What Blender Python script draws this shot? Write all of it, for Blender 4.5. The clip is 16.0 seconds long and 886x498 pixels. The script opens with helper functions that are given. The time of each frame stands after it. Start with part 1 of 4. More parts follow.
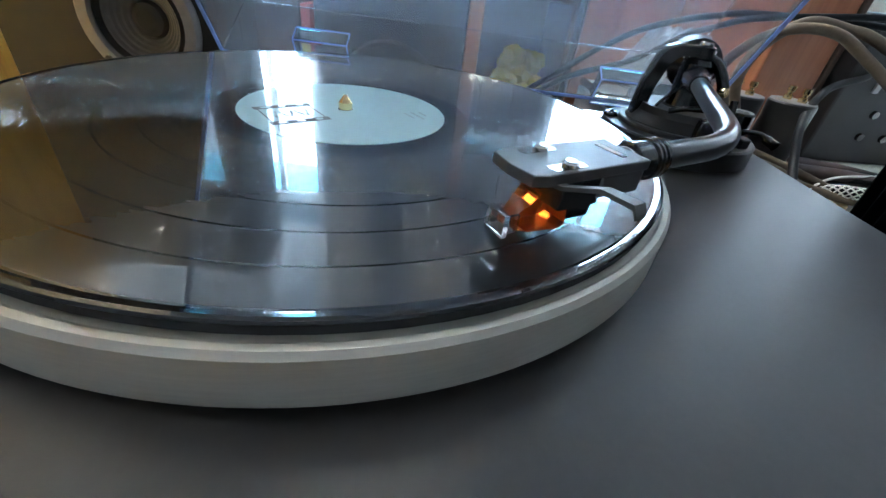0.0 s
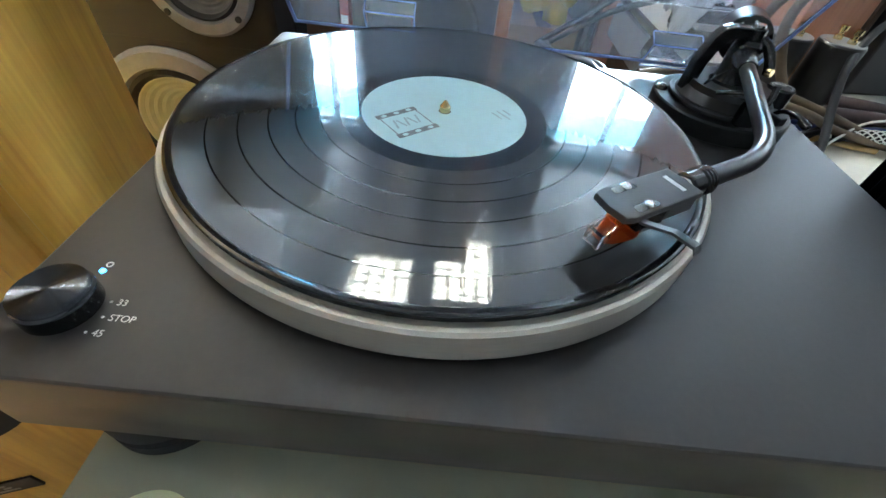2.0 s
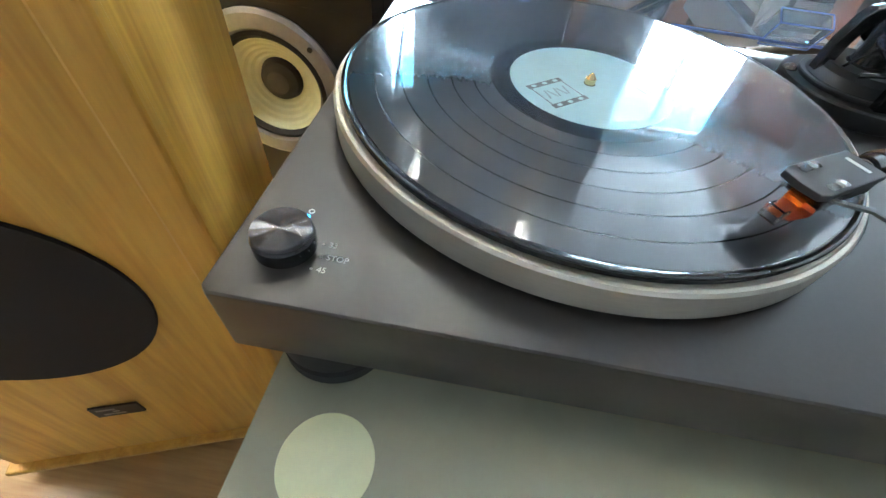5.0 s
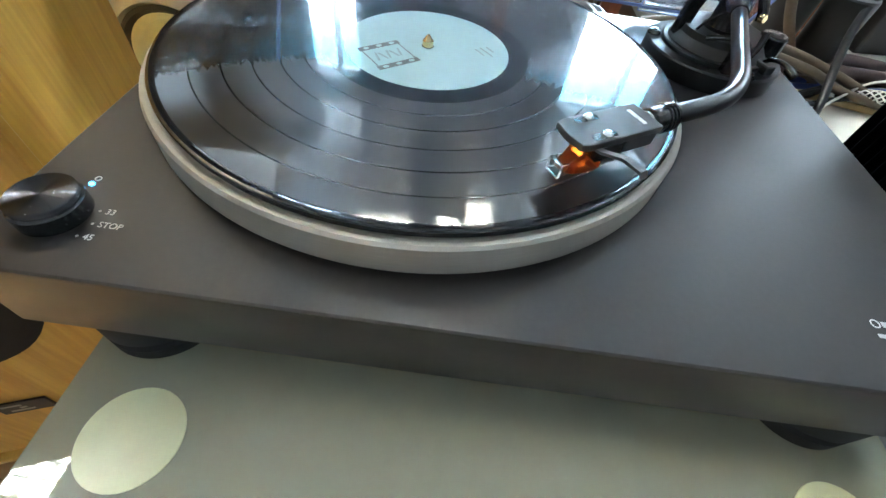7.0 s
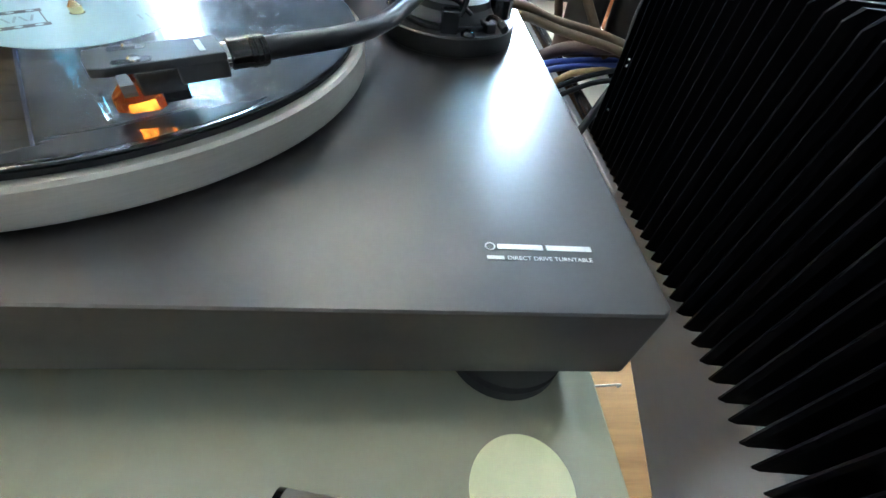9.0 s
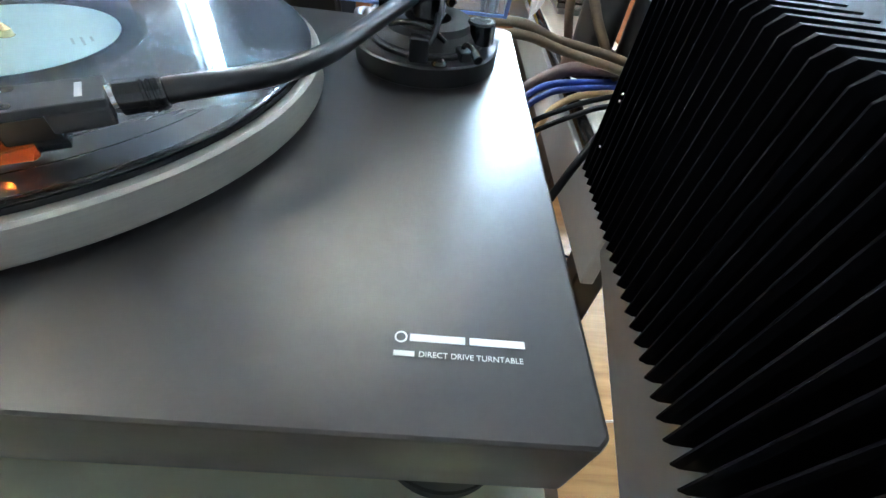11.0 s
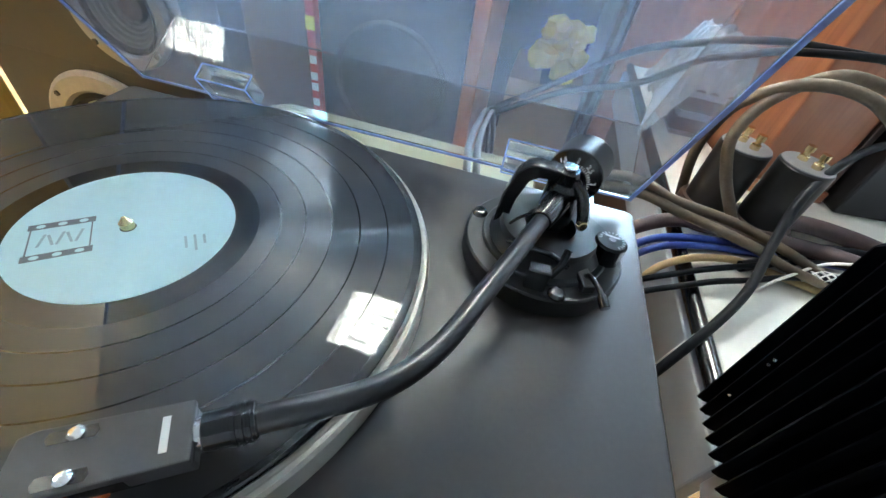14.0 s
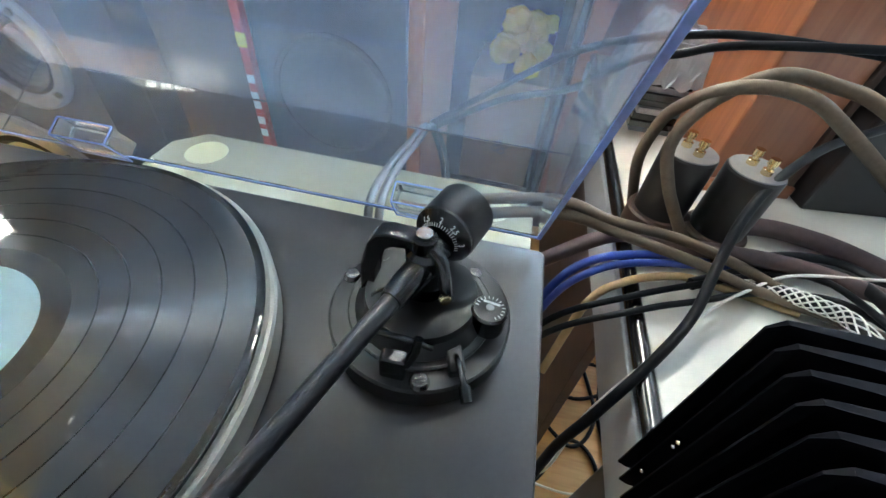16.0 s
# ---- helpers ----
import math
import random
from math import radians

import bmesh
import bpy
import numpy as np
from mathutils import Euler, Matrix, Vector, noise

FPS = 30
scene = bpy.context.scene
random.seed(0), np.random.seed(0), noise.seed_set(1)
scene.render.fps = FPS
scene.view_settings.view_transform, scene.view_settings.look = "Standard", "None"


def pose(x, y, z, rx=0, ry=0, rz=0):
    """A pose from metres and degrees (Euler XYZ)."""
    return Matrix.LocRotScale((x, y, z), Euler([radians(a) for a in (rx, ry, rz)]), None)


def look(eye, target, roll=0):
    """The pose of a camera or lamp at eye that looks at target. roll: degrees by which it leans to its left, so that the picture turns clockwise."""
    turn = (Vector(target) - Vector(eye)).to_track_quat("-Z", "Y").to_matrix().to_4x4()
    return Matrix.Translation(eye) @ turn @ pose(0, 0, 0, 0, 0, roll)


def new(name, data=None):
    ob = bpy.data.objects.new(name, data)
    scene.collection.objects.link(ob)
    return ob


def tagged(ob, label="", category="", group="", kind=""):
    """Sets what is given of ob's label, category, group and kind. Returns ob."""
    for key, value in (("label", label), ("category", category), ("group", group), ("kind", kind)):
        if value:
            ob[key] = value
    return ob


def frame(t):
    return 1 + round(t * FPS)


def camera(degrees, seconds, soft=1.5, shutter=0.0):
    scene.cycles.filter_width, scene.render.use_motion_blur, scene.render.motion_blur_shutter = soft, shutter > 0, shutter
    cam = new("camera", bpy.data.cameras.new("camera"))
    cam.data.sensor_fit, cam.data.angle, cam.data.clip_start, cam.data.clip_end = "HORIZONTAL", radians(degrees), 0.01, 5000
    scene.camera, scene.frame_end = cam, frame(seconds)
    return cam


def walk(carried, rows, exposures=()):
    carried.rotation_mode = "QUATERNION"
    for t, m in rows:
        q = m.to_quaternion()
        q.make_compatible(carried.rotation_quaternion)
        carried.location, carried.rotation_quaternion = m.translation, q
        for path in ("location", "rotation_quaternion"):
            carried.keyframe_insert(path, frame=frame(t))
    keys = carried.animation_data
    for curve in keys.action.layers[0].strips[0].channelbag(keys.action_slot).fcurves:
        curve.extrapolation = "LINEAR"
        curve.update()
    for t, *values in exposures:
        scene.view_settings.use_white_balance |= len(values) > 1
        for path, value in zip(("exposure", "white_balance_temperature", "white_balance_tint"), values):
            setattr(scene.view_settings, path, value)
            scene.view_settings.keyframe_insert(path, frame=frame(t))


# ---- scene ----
cam = camera(94.94, 16.0)
PATH = [
    (0, (0.0517, -0.2068, 0.0849), (0.0618, 0.1257, -0.1372), 7.69),
    (0.5, (0.0316, -0.2348, 0.0969), (0.0426, 0.0897, -0.1368), 7.35),
    (1, (0.0071, -0.2385, 0.1212), (0.0262, 0.0658, -0.1378), 8.82),
    (1.5, (-0.0005, -0.2368, 0.1300), (0.0219, 0.0539, -0.1438), 8.44),
    (2, (0.0050, -0.2336, 0.1415), (0.0098, 0.0476, -0.1429), 6.90),
    (2.5, (-0.0133, -0.2387, 0.1486), (0.0042, 0.0324, -0.1450), 9.40),
    (3, (-0.0259, -0.2447, 0.1504), (-0.0111, 0.0211, -0.1481), 9.63),
    (3.5, (-0.0481, -0.2531, 0.1516), (-0.0419, 0.0117, -0.1481), 9.89),
    (4, (-0.0722, -0.2591, 0.1485), (-0.0781, 0.0072, -0.1498), 9.38),
    (6.5, (-0.0090, -0.2494, 0.1379), (-0.0265, 0.0013, -0.1733), 6.74),
    (7, (0.0227, -0.2517, 0.1400), (0.0291, 0.0012, -0.1698), 9.22),
    (7.5, (0.0679, -0.2525, 0.1441), (0.0762, -0.0034, -0.1688), 7.35),
    (8, (0.1056, -0.2532, 0.1314), (0.1290, 0.0087, -0.1701), 7.86),
    (8.5, (0.1488, -0.2531, 0.1255), (0.1748, 0.0112, -0.1737), 6.85),
    (9, (0.1830, -0.2577, 0.1170), (0.2231, 0.0153, -0.1726), 8.05),
    (11.5, (0.2236, -0.2048, 0.1268), (0.2284, 0.0715, -0.1625), 7.79),
    (12, (0.1959, -0.1931, 0.1352), (0.1819, 0.0927, -0.1443), 7.91),
    (12.5, (0.1663, -0.1798, 0.1483), (0.1410, 0.1043, -0.1322), 9.08),
    (13, (0.1538, -0.1598, 0.1583), (0.1181, 0.1244, -0.1209), 9.71),
    (13.5, (0.1597, -0.1391, 0.1694), (0.1212, 0.1475, -0.1069), 10.41),
    (14, (0.1771, -0.1179, 0.1800), (0.1401, 0.1714, -0.0937), 10.45),
    (14.5, (0.1938, -0.1001, 0.1823), (0.1577, 0.1931, -0.0874), 9.57),
    (15, (0.2125, -0.0791, 0.1887), (0.1763, 0.2114, -0.0838), 8.29),
    (15.5, (0.2255, -0.0579, 0.1942), (0.1940, 0.2269, -0.0849), 8.39),
    (16, (0.2405, -0.0463, 0.1973), (0.2026, 0.2366, -0.0829), 6.26),
]

EXPOSURES = [(0.0, 0.04, 5500.0, 11.0), (1.0, 0.06, 5550.0, 11.0), (2.5, 0.36, 5750.0, 10.0), (4.0, 0.52, 5800.0, 10.0), (6.5, 0.50, 5800.0, 10.0),
             (9.0, 0.60, 5600.0, 9.0), (11.5, 0.70, 5600.0, 10.0), (14.0, 0.46, 5600.0, 10.0), (16.0, 0.32, 5650.0, 11.0)]
walk(cam, [(t, look(eye, target, roll)) for t, eye, target, roll in PATH], EXPOSURES)

# ---- world and light ----
world = bpy.data.worlds.new("world")
world.use_nodes = True
scene.world = world
wn = world.node_tree
sky = wn.nodes.new("ShaderNodeTexSky")
sky.sky_type, sky.sun_disc = "NISHITA", False
sky.sun_elevation, sky.sun_rotation = radians(40), radians(20)
wn.links.new(sky.outputs[0], wn.nodes["Background"].inputs[0])
wn.nodes["Background"].inputs[1].default_value = 0.12

WINDOW_GLOW = 135.0
TUBE_GLOW = 120.0

# ---- materials ----
MATS = {}


def rgb(c):
    return (c[0], c[1], c[2], 1.0)


def mat(name, color, rough=0.5, metal=0.0, vary=0.12, scale=60.0, bump=0.0, stretch=(1, 1, 1), coat=0.0,
        color2=None, rough_vary=0.0, spec=0.5):
    """A principled material with grain at two scales, in metres."""
    if name in MATS:
        return MATS[name]
    m = bpy.data.materials.new(name)
    m.use_nodes = True
    n, l = m.node_tree.nodes, m.node_tree.links
    b = n["Principled BSDF"]
    b.inputs["Roughness"].default_value = rough
    b.inputs["Metallic"].default_value = metal
    b.inputs["Coat Weight"].default_value = coat
    b.inputs["Coat Roughness"].default_value = 0.08
    b.inputs["Specular IOR Level"].default_value = spec
    co, mp = n.new("ShaderNodeTexCoord"), n.new("ShaderNodeMapping")
    mp.inputs["Scale"].default_value = stretch
    l.new(co.outputs["Object"], mp.inputs["Vector"])
    fine, wide, mix = n.new("ShaderNodeTexNoise"), n.new("ShaderNodeTexNoise"), n.new("ShaderNodeMath")
    fine.inputs["Scale"].default_value, wide.inputs["Scale"].default_value = scale * 8, scale
    fine.inputs["Detail"].default_value, wide.inputs["Detail"].default_value = 4, 5
    mix.operation = "MULTIPLY_ADD"
    mix.inputs[1].default_value = 0.35
    for t in (fine, wide):
        l.new(mp.outputs[0], t.inputs["Vector"])
    l.new(fine.outputs[0], mix.inputs[0])
    l.new(wide.outputs[0], mix.inputs[2])
    ramp = n.new("ShaderNodeValToRGB")
    ramp.color_ramp.elements[0].position, ramp.color_ramp.elements[1].position = 0.42, 0.95
    c2 = color2 or tuple(min(1, v * (1 + vary)) for v in color)
    ramp.color_ramp.elements[0].color = rgb(tuple(v * (1 - vary) for v in color))
    ramp.color_ramp.elements[1].color = rgb(c2)
    l.new(mix.outputs[0], ramp.inputs[0])
    l.new(ramp.outputs[0], b.inputs["Base Color"])
    if rough_vary:
        rr = n.new("ShaderNodeMapRange")
        rr.inputs["To Min"].default_value, rr.inputs["To Max"].default_value = rough - rough_vary, rough + rough_vary
        l.new(wide.outputs[0], rr.inputs["Value"])
        l.new(rr.outputs[0], b.inputs["Roughness"])
    if bump:
        bp = n.new("ShaderNodeBump")
        bp.inputs["Strength"].default_value, bp.inputs["Distance"].default_value = 0.5, bump
        l.new(mix.outputs[0], bp.inputs["Height"])
        l.new(bp.outputs[0], b.inputs["Normal"])
    MATS[name] = m
    return m


def wood(name, light, dark, along=(26, 26, 1.6), rough=0.42, coat=0.15):
    """Long grained veneer; along: scale per axis, smallest along the grain."""
    if name in MATS:
        return MATS[name]
    m = bpy.data.materials.new(name)
    m.use_nodes = True
    n, l = m.node_tree.nodes, m.node_tree.links
    b = n["Principled BSDF"]
    b.inputs["Roughness"].default_value, b.inputs["Coat Weight"].default_value = rough, coat
    b.inputs["Coat Roughness"].default_value = 0.25
    co, mp, mp2 = n.new("ShaderNodeTexCoord"), n.new("ShaderNodeMapping"), n.new("ShaderNodeMapping")
    mp.inputs["Scale"].default_value = along
    mp2.inputs["Scale"].default_value = tuple(a * 7 for a in along)
    a, c, d = n.new("ShaderNodeTexNoise"), n.new("ShaderNodeTexNoise"), n.new("ShaderNodeMath")
    a.inputs["Scale"].default_value, a.inputs["Detail"].default_value, a.inputs["Distortion"].default_value = 1.0, 5, 1.2
    c.inputs["Scale"].default_value, c.inputs["Detail"].default_value = 1.0, 3
    d.operation = "MULTIPLY_ADD"
    d.inputs[1].default_value = 0.45
    for p, t in ((mp, a), (mp2, c)):
        l.new(co.outputs["Object"], p.inputs["Vector"])
        l.new(p.outputs[0], t.inputs["Vector"])
    l.new(c.outputs[0], d.inputs[0])
    l.new(a.outputs[0], d.inputs[2])
    ramp = n.new("ShaderNodeValToRGB")
    ramp.color_ramp.elements[0].position, ramp.color_ramp.elements[1].position = 0.5, 0.9
    ramp.color_ramp.elements[0].color, ramp.color_ramp.elements[1].color = rgb(dark), rgb(light)
    l.new(d.outputs[0], ramp.inputs[0])
    l.new(ramp.outputs[0], b.inputs["Base Color"])
    bp = n.new("ShaderNodeBump")
    bp.inputs["Strength"].default_value, bp.inputs["Distance"].default_value = 0.25, 0.0004
    l.new(d.outputs[0], bp.inputs["Height"])
    l.new(bp.outputs[0], b.inputs["Normal"])
    MATS[name] = m
    return m


def vinyl():
    """Pressed vinyl: gloss fanned out across fine grooves, smooth bands between the tracks."""
    m = bpy.data.materials.new("vinyl")
    m.use_nodes = True
    n, l = m.node_tree.nodes, m.node_tree.links
    b = n["Principled BSDF"]
    b.inputs["Base Color"].default_value = (0.006, 0.0055, 0.0058, 1)
    b.inputs["Coat Weight"].default_value, b.inputs["Coat Roughness"].default_value = 0.5, 0.02
    b.inputs["Coat IOR"].default_value = 1.62
    tan = n.new("ShaderNodeTangent")
    tan.direction_type, tan.axis = "RADIAL", "Z"
    co, sep, com, ln = n.new("ShaderNodeTexCoord"), n.new("ShaderNodeSeparateXYZ"), n.new("ShaderNodeCombineXYZ"), n.new("ShaderNodeVectorMath")
    l.new(co.outputs["Object"], sep.inputs[0])
    l.new(sep.outputs[0], com.inputs[0])
    l.new(sep.outputs[1], com.inputs[1])
    ln.operation = "LENGTH"
    l.new(com.outputs[0], ln.inputs[0])
    r = ln.outputs["Value"]

    def near(radius, half):
        c = n.new("ShaderNodeMath")
        c.operation = "COMPARE"
        c.inputs[1].default_value, c.inputs[2].default_value = radius, half
        l.new(r, c.inputs[0])
        return c.outputs[0]

    smooth = None
    for radius, half in ((0.1490, 0.0024), (0.1320, 0.0004), (0.1165, 0.00045), (0.1012, 0.0004), (0.0868, 0.00045), (0.0735, 0.0004), (0.0560, 0.0062)):
        v = near(radius, half)
        if smooth is None:
            smooth = v
        else:
            mx = n.new("ShaderNodeMath")
            mx.operation = "MAXIMUM"
            l.new(smooth, mx.inputs[0])
            l.new(v, mx.inputs[1])
            smooth = mx.outputs[0]
    nz = n.new("ShaderNodeTexNoise")
    nz.noise_dimensions = "1D"
    nz.inputs["Scale"].default_value, nz.inputs["Detail"].default_value = 420, 6
    l.new(r, nz.inputs["W"])
    rr = n.new("ShaderNodeMapRange")
    rr.inputs["From Min"].default_value, rr.inputs["From Max"].default_value = 0.3, 0.7
    rr.inputs["To Min"].default_value, rr.inputs["To Max"].default_value = 0.14, 0.26
    l.new(nz.outputs[0], rr.inputs["Value"])
    b.inputs["Roughness"].default_value, b.inputs["Specular IOR Level"].default_value = 0.2, 0.08
    # groove walls: a narrow gloss along the groove, a wide one across it
    gl, fr, inv, m1, m2, mix = (n.new(k) for k in ("ShaderNodeBsdfAnisotropic", "ShaderNodeFresnel", "ShaderNodeMath", "ShaderNodeMath", "ShaderNodeMath", "ShaderNodeMixShader"))
    gl.distribution = "GGX"
    gl.inputs["Roughness"].default_value, gl.inputs["Anisotropy"].default_value = 0.25, 0.78
    l.new(tan.outputs[0], gl.inputs["Tangent"])
    fr.inputs["IOR"].default_value = 1.5
    inv.operation, m1.operation, m2.operation = "SUBTRACT", "MULTIPLY", "MULTIPLY"
    inv.inputs[0].default_value = 1.0
    l.new(smooth, inv.inputs[1])
    l.new(fr.outputs[0], m1.inputs[0])
    l.new(inv.outputs[0], m1.inputs[1])
    cw = n.new("ShaderNodeMapRange")
    cw.inputs["To Min"].default_value, cw.inputs["To Max"].default_value = 1.0, 0.8
    l.new(smooth, cw.inputs["Value"])
    l.new(cw.outputs[0], b.inputs["Coat Weight"])
    l.new(m1.outputs[0], m2.inputs[0])
    l.new(rr.outputs[0], m2.inputs[1])
    l.new(m2.outputs[0], mix.inputs[0])
    l.new(b.outputs[0], mix.inputs[1])
    l.new(gl.outputs[0], mix.inputs[2])
    # the steep walls of the cut grooves throw light out along the radius
    wall, wf, wm = n.new("ShaderNodeBsdfAnisotropic"), n.new("ShaderNodeMath"), n.new("ShaderNodeMixShader")
    wall.distribution = "GGX"
    wall.inputs["Roughness"].default_value, wall.inputs["Anisotropy"].default_value = 0.35, 0.88
    l.new(tan.outputs[0], wall.inputs["Tangent"])
    wf.operation = "MULTIPLY"
    wf.inputs[1].default_value = 0.064
    l.new(inv.outputs[0], wf.inputs[0])
    l.new(wf.outputs[0], wm.inputs[0])
    l.new(mix.outputs[0], wm.inputs[1])
    l.new(wall.outputs[0], wm.inputs[2])
    l.new(wm.outputs[0], n["Material Output"].inputs["Surface"])
    return m


def acrylic(name, tint=(0.96, 0.98, 1.0), rough=0.0, ior=1.45, clear=1.0):
    """Clear plastic; below 1, clear leaves a thin film of dust on it."""
    m = bpy.data.materials.new(name)
    m.use_nodes = True
    n, l = m.node_tree.nodes, m.node_tree.links
    b = n["Principled BSDF"]
    b.inputs["Base Color"].default_value = rgb(tint)
    b.inputs["Transmission Weight"].default_value = clear
    b.inputs["Roughness"].default_value, b.inputs["IOR"].default_value = rough, ior
    if clear < 1:
        co, nz, rr = n.new("ShaderNodeTexCoord"), n.new("ShaderNodeTexNoise"), n.new("ShaderNodeMapRange")
        nz.inputs["Scale"].default_value, nz.inputs["Detail"].default_value = 9, 8
        l.new(co.outputs["Object"], nz.inputs["Vector"])
        rr.inputs["From Min"].default_value, rr.inputs["From Max"].default_value = 0.35, 0.75
        rr.inputs["To Min"].default_value, rr.inputs["To Max"].default_value = min(1, clear + 0.03), clear - 0.04
        l.new(nz.outputs[0], rr.inputs["Value"])
        l.new(rr.outputs[0], b.inputs["Transmission Weight"])
    return m


def dusty_acrylic():
    """Clear sheet with a faint film of dust that catches light from both sides."""
    m = acrylic("clear_acrylic", (0.975, 0.99, 1.0))
    n, l = m.node_tree.nodes, m.node_tree.links
    b, out = n["Principled BSDF"], n["Material Output"]
    tr, df, both, mix = n.new("ShaderNodeBsdfTranslucent"), n.new("ShaderNodeBsdfDiffuse"), n.new("ShaderNodeMixShader"), n.new("ShaderNodeMixShader")
    for q in (tr, df):
        q.inputs["Color"].default_value = (0.66, 0.78, 0.98, 1)
    both.inputs[0].default_value = 0.6
    l.new(df.outputs[0], both.inputs[1])
    l.new(tr.outputs[0], both.inputs[2])
    co, nz, rr = n.new("ShaderNodeTexCoord"), n.new("ShaderNodeTexNoise"), n.new("ShaderNodeMapRange")
    nz.inputs["Scale"].default_value, nz.inputs["Detail"].default_value = 10, 8
    l.new(co.outputs["Object"], nz.inputs["Vector"])
    rr.inputs["From Min"].default_value, rr.inputs["From Max"].default_value = 0.35, 0.75
    rr.inputs["To Min"].default_value, rr.inputs["To Max"].default_value = 0.055, 0.15
    l.new(nz.outputs[0], rr.inputs["Value"])
    l.new(rr.outputs[0], mix.inputs[0])
    l.new(b.outputs[0], mix.inputs[1])
    l.new(both.outputs[0], mix.inputs[2])
    l.new(mix.outputs[0], out.inputs["Surface"])
    return m


def glow(name, color, strength):
    m = bpy.data.materials.new(name)
    m.use_nodes = True
    b = m.node_tree.nodes["Principled BSDF"]
    b.inputs["Base Color"].default_value = rgb(color)
    b.inputs["Emission Color"].default_value = rgb(color)
    b.inputs["Emission Strength"].default_value = strength
    return m


def sky_glow():
    """Bright haze low down, clear blue-green sky above it."""
    m = glow("sky_glow", (0.72, 0.89, 1.0), WINDOW_GLOW)
    n, l = m.node_tree.nodes, m.node_tree.links
    co, sep, ramp = n.new("ShaderNodeNewGeometry"), n.new("ShaderNodeSeparateXYZ"), n.new("ShaderNodeValToRGB")
    rr = n.new("ShaderNodeMapRange")
    rr.inputs["From Min"].default_value, rr.inputs["From Max"].default_value = 1.0, 2.4
    ramp.color_ramp.elements[0].position, ramp.color_ramp.elements[1].position = 0.46, 0.56
    ramp.color_ramp.elements[0].color, ramp.color_ramp.elements[1].color = (0.76, 0.90, 1.0, 1), (0.022, 0.095, 0.135, 1)
    l.new(co.outputs["Position"], sep.inputs[0])
    l.new(sep.outputs[2], rr.inputs["Value"])
    l.new(rr.outputs[0], ramp.inputs[0])
    l.new(ramp.outputs[0], n["Principled BSDF"].inputs["Emission Color"])
    return m


M_PLINTH = mat("plinth_satin_black", (0.0255, 0.0222, 0.0205), 0.37, vary=0.1, scale=300, bump=0.00004, spec=0.5)
M_SILVER = mat("platter_aluminium", (0.60, 0.57, 0.50), 0.48, 0.6, vary=0.05, scale=80, stretch=(1, 1, 14))
M_VINYL = vinyl()
M_LABEL = mat("label_paper", (0.60, 0.84, 0.86), 0.5, vary=0.02, scale=200, coat=0.8)
M_INK = mat("label_ink", (0.17, 0.20, 0.21), 0.6, vary=0.1, scale=300)
M_FAINTINK = mat("faint_label_ink", (0.36, 0.50, 0.52), 0.6, vary=0.1, scale=300)
M_BLACK = mat("black_gloss_plastic", (0.011, 0.011, 0.012), 0.2, vary=0.1, scale=150, coat=0.3)
M_BLACKSATIN = mat("black_satin_metal", (0.018, 0.0175, 0.017), 0.42, 0.2, vary=0.15, scale=200, bump=0.00003)
M_RUBBER = mat("black_rubber", (0.014, 0.014, 0.014), 0.7, vary=0.2, scale=120, bump=0.0001)
M_SHELL = mat("headshell_grey", (0.048, 0.047, 0.048), 0.5, 0.1, vary=0.08, scale=500, bump=0.00003)
M_CHROME = mat("chrome", (0.78, 0.78, 0.78), 0.12, 1.0, vary=0.04, scale=80)
M_STEEL = mat("dark_steel", (0.13, 0.125, 0.12), 0.22, 1.0, vary=0.1, scale=200)
M_GOLD = mat("gold_plate", (0.83, 0.66, 0.36), 0.2, 1.0, vary=0.05, scale=90)
M_WHITEINK = mat("white_print", (0.75, 0.75, 0.74), 0.5, vary=0.03, scale=300)
M_ORANGE = acrylic("orange_plastic", (1.0, 0.15, 0.008), 0.06, 1.45, 0.78)
M_CLEAR = dusty_acrylic()
M_TIP = acrylic("clear_guard", (1, 1, 1), 0.05)
# Blue sky light carried to the acrylic edges, put into their colour.
M_EDGEGLINT = mat("painted_edge_glint", (0.30, 0.42, 0.85), 0.15, vary=0.1, scale=60, coat=0.5)
M_SHELF = mat("shelf_glass_painted", (0.380, 0.380, 0.280), 0.5, vary=0.06, scale=12, coat=1.0, spec=0.25)
M_SHELF.node_tree.nodes["Principled BSDF"].inputs["Coat Roughness"].default_value = 0.015
M_PAD = mat("pale_pad", (0.88, 0.91, 0.60), 0.3, vary=0.03, scale=80, coat=0.6)
M_OAK = wood("oak_veneer", (0.60, 0.35, 0.060), (0.41, 0.205, 0.026))
M_FLOORWOOD = wood("floor_boards", (0.44, 0.265, 0.105), (0.29, 0.155, 0.056), along=(2, 24, 24), rough=0.35)
M_REDWOOD = wood("redwood_veneer", (0.36, 0.14, 0.065), (0.24, 0.085, 0.04), along=(22, 22, 1.5), rough=0.4)
M_BARWOOD = wood("orange_wood", (0.45, 0.17, 0.05), (0.30, 0.10, 0.03))
M_CABBLACK = mat("cabinet_black", (0.0095, 0.0085, 0.0105), 0.5, vary=0.2, scale=40, bump=0.0001)
M_CLOTH = mat("grille_cloth", (0.012, 0.010, 0.009), 0.95, vary=0.25, scale=900, bump=0.0002)
M_CREAM = mat("cream_cone", (0.62, 0.65, 0.46), 0.75, vary=0.06, scale=60, bump=0.0002)
M_GREYCAST = mat("cast_grey", (0.25, 0.25, 0.265), 0.45, 0.4, vary=0.1, scale=90, bump=0.0001)
M_DARKCONE = mat("dark_cone", (0.035, 0.034, 0.036), 0.5, vary=0.2, scale=80)
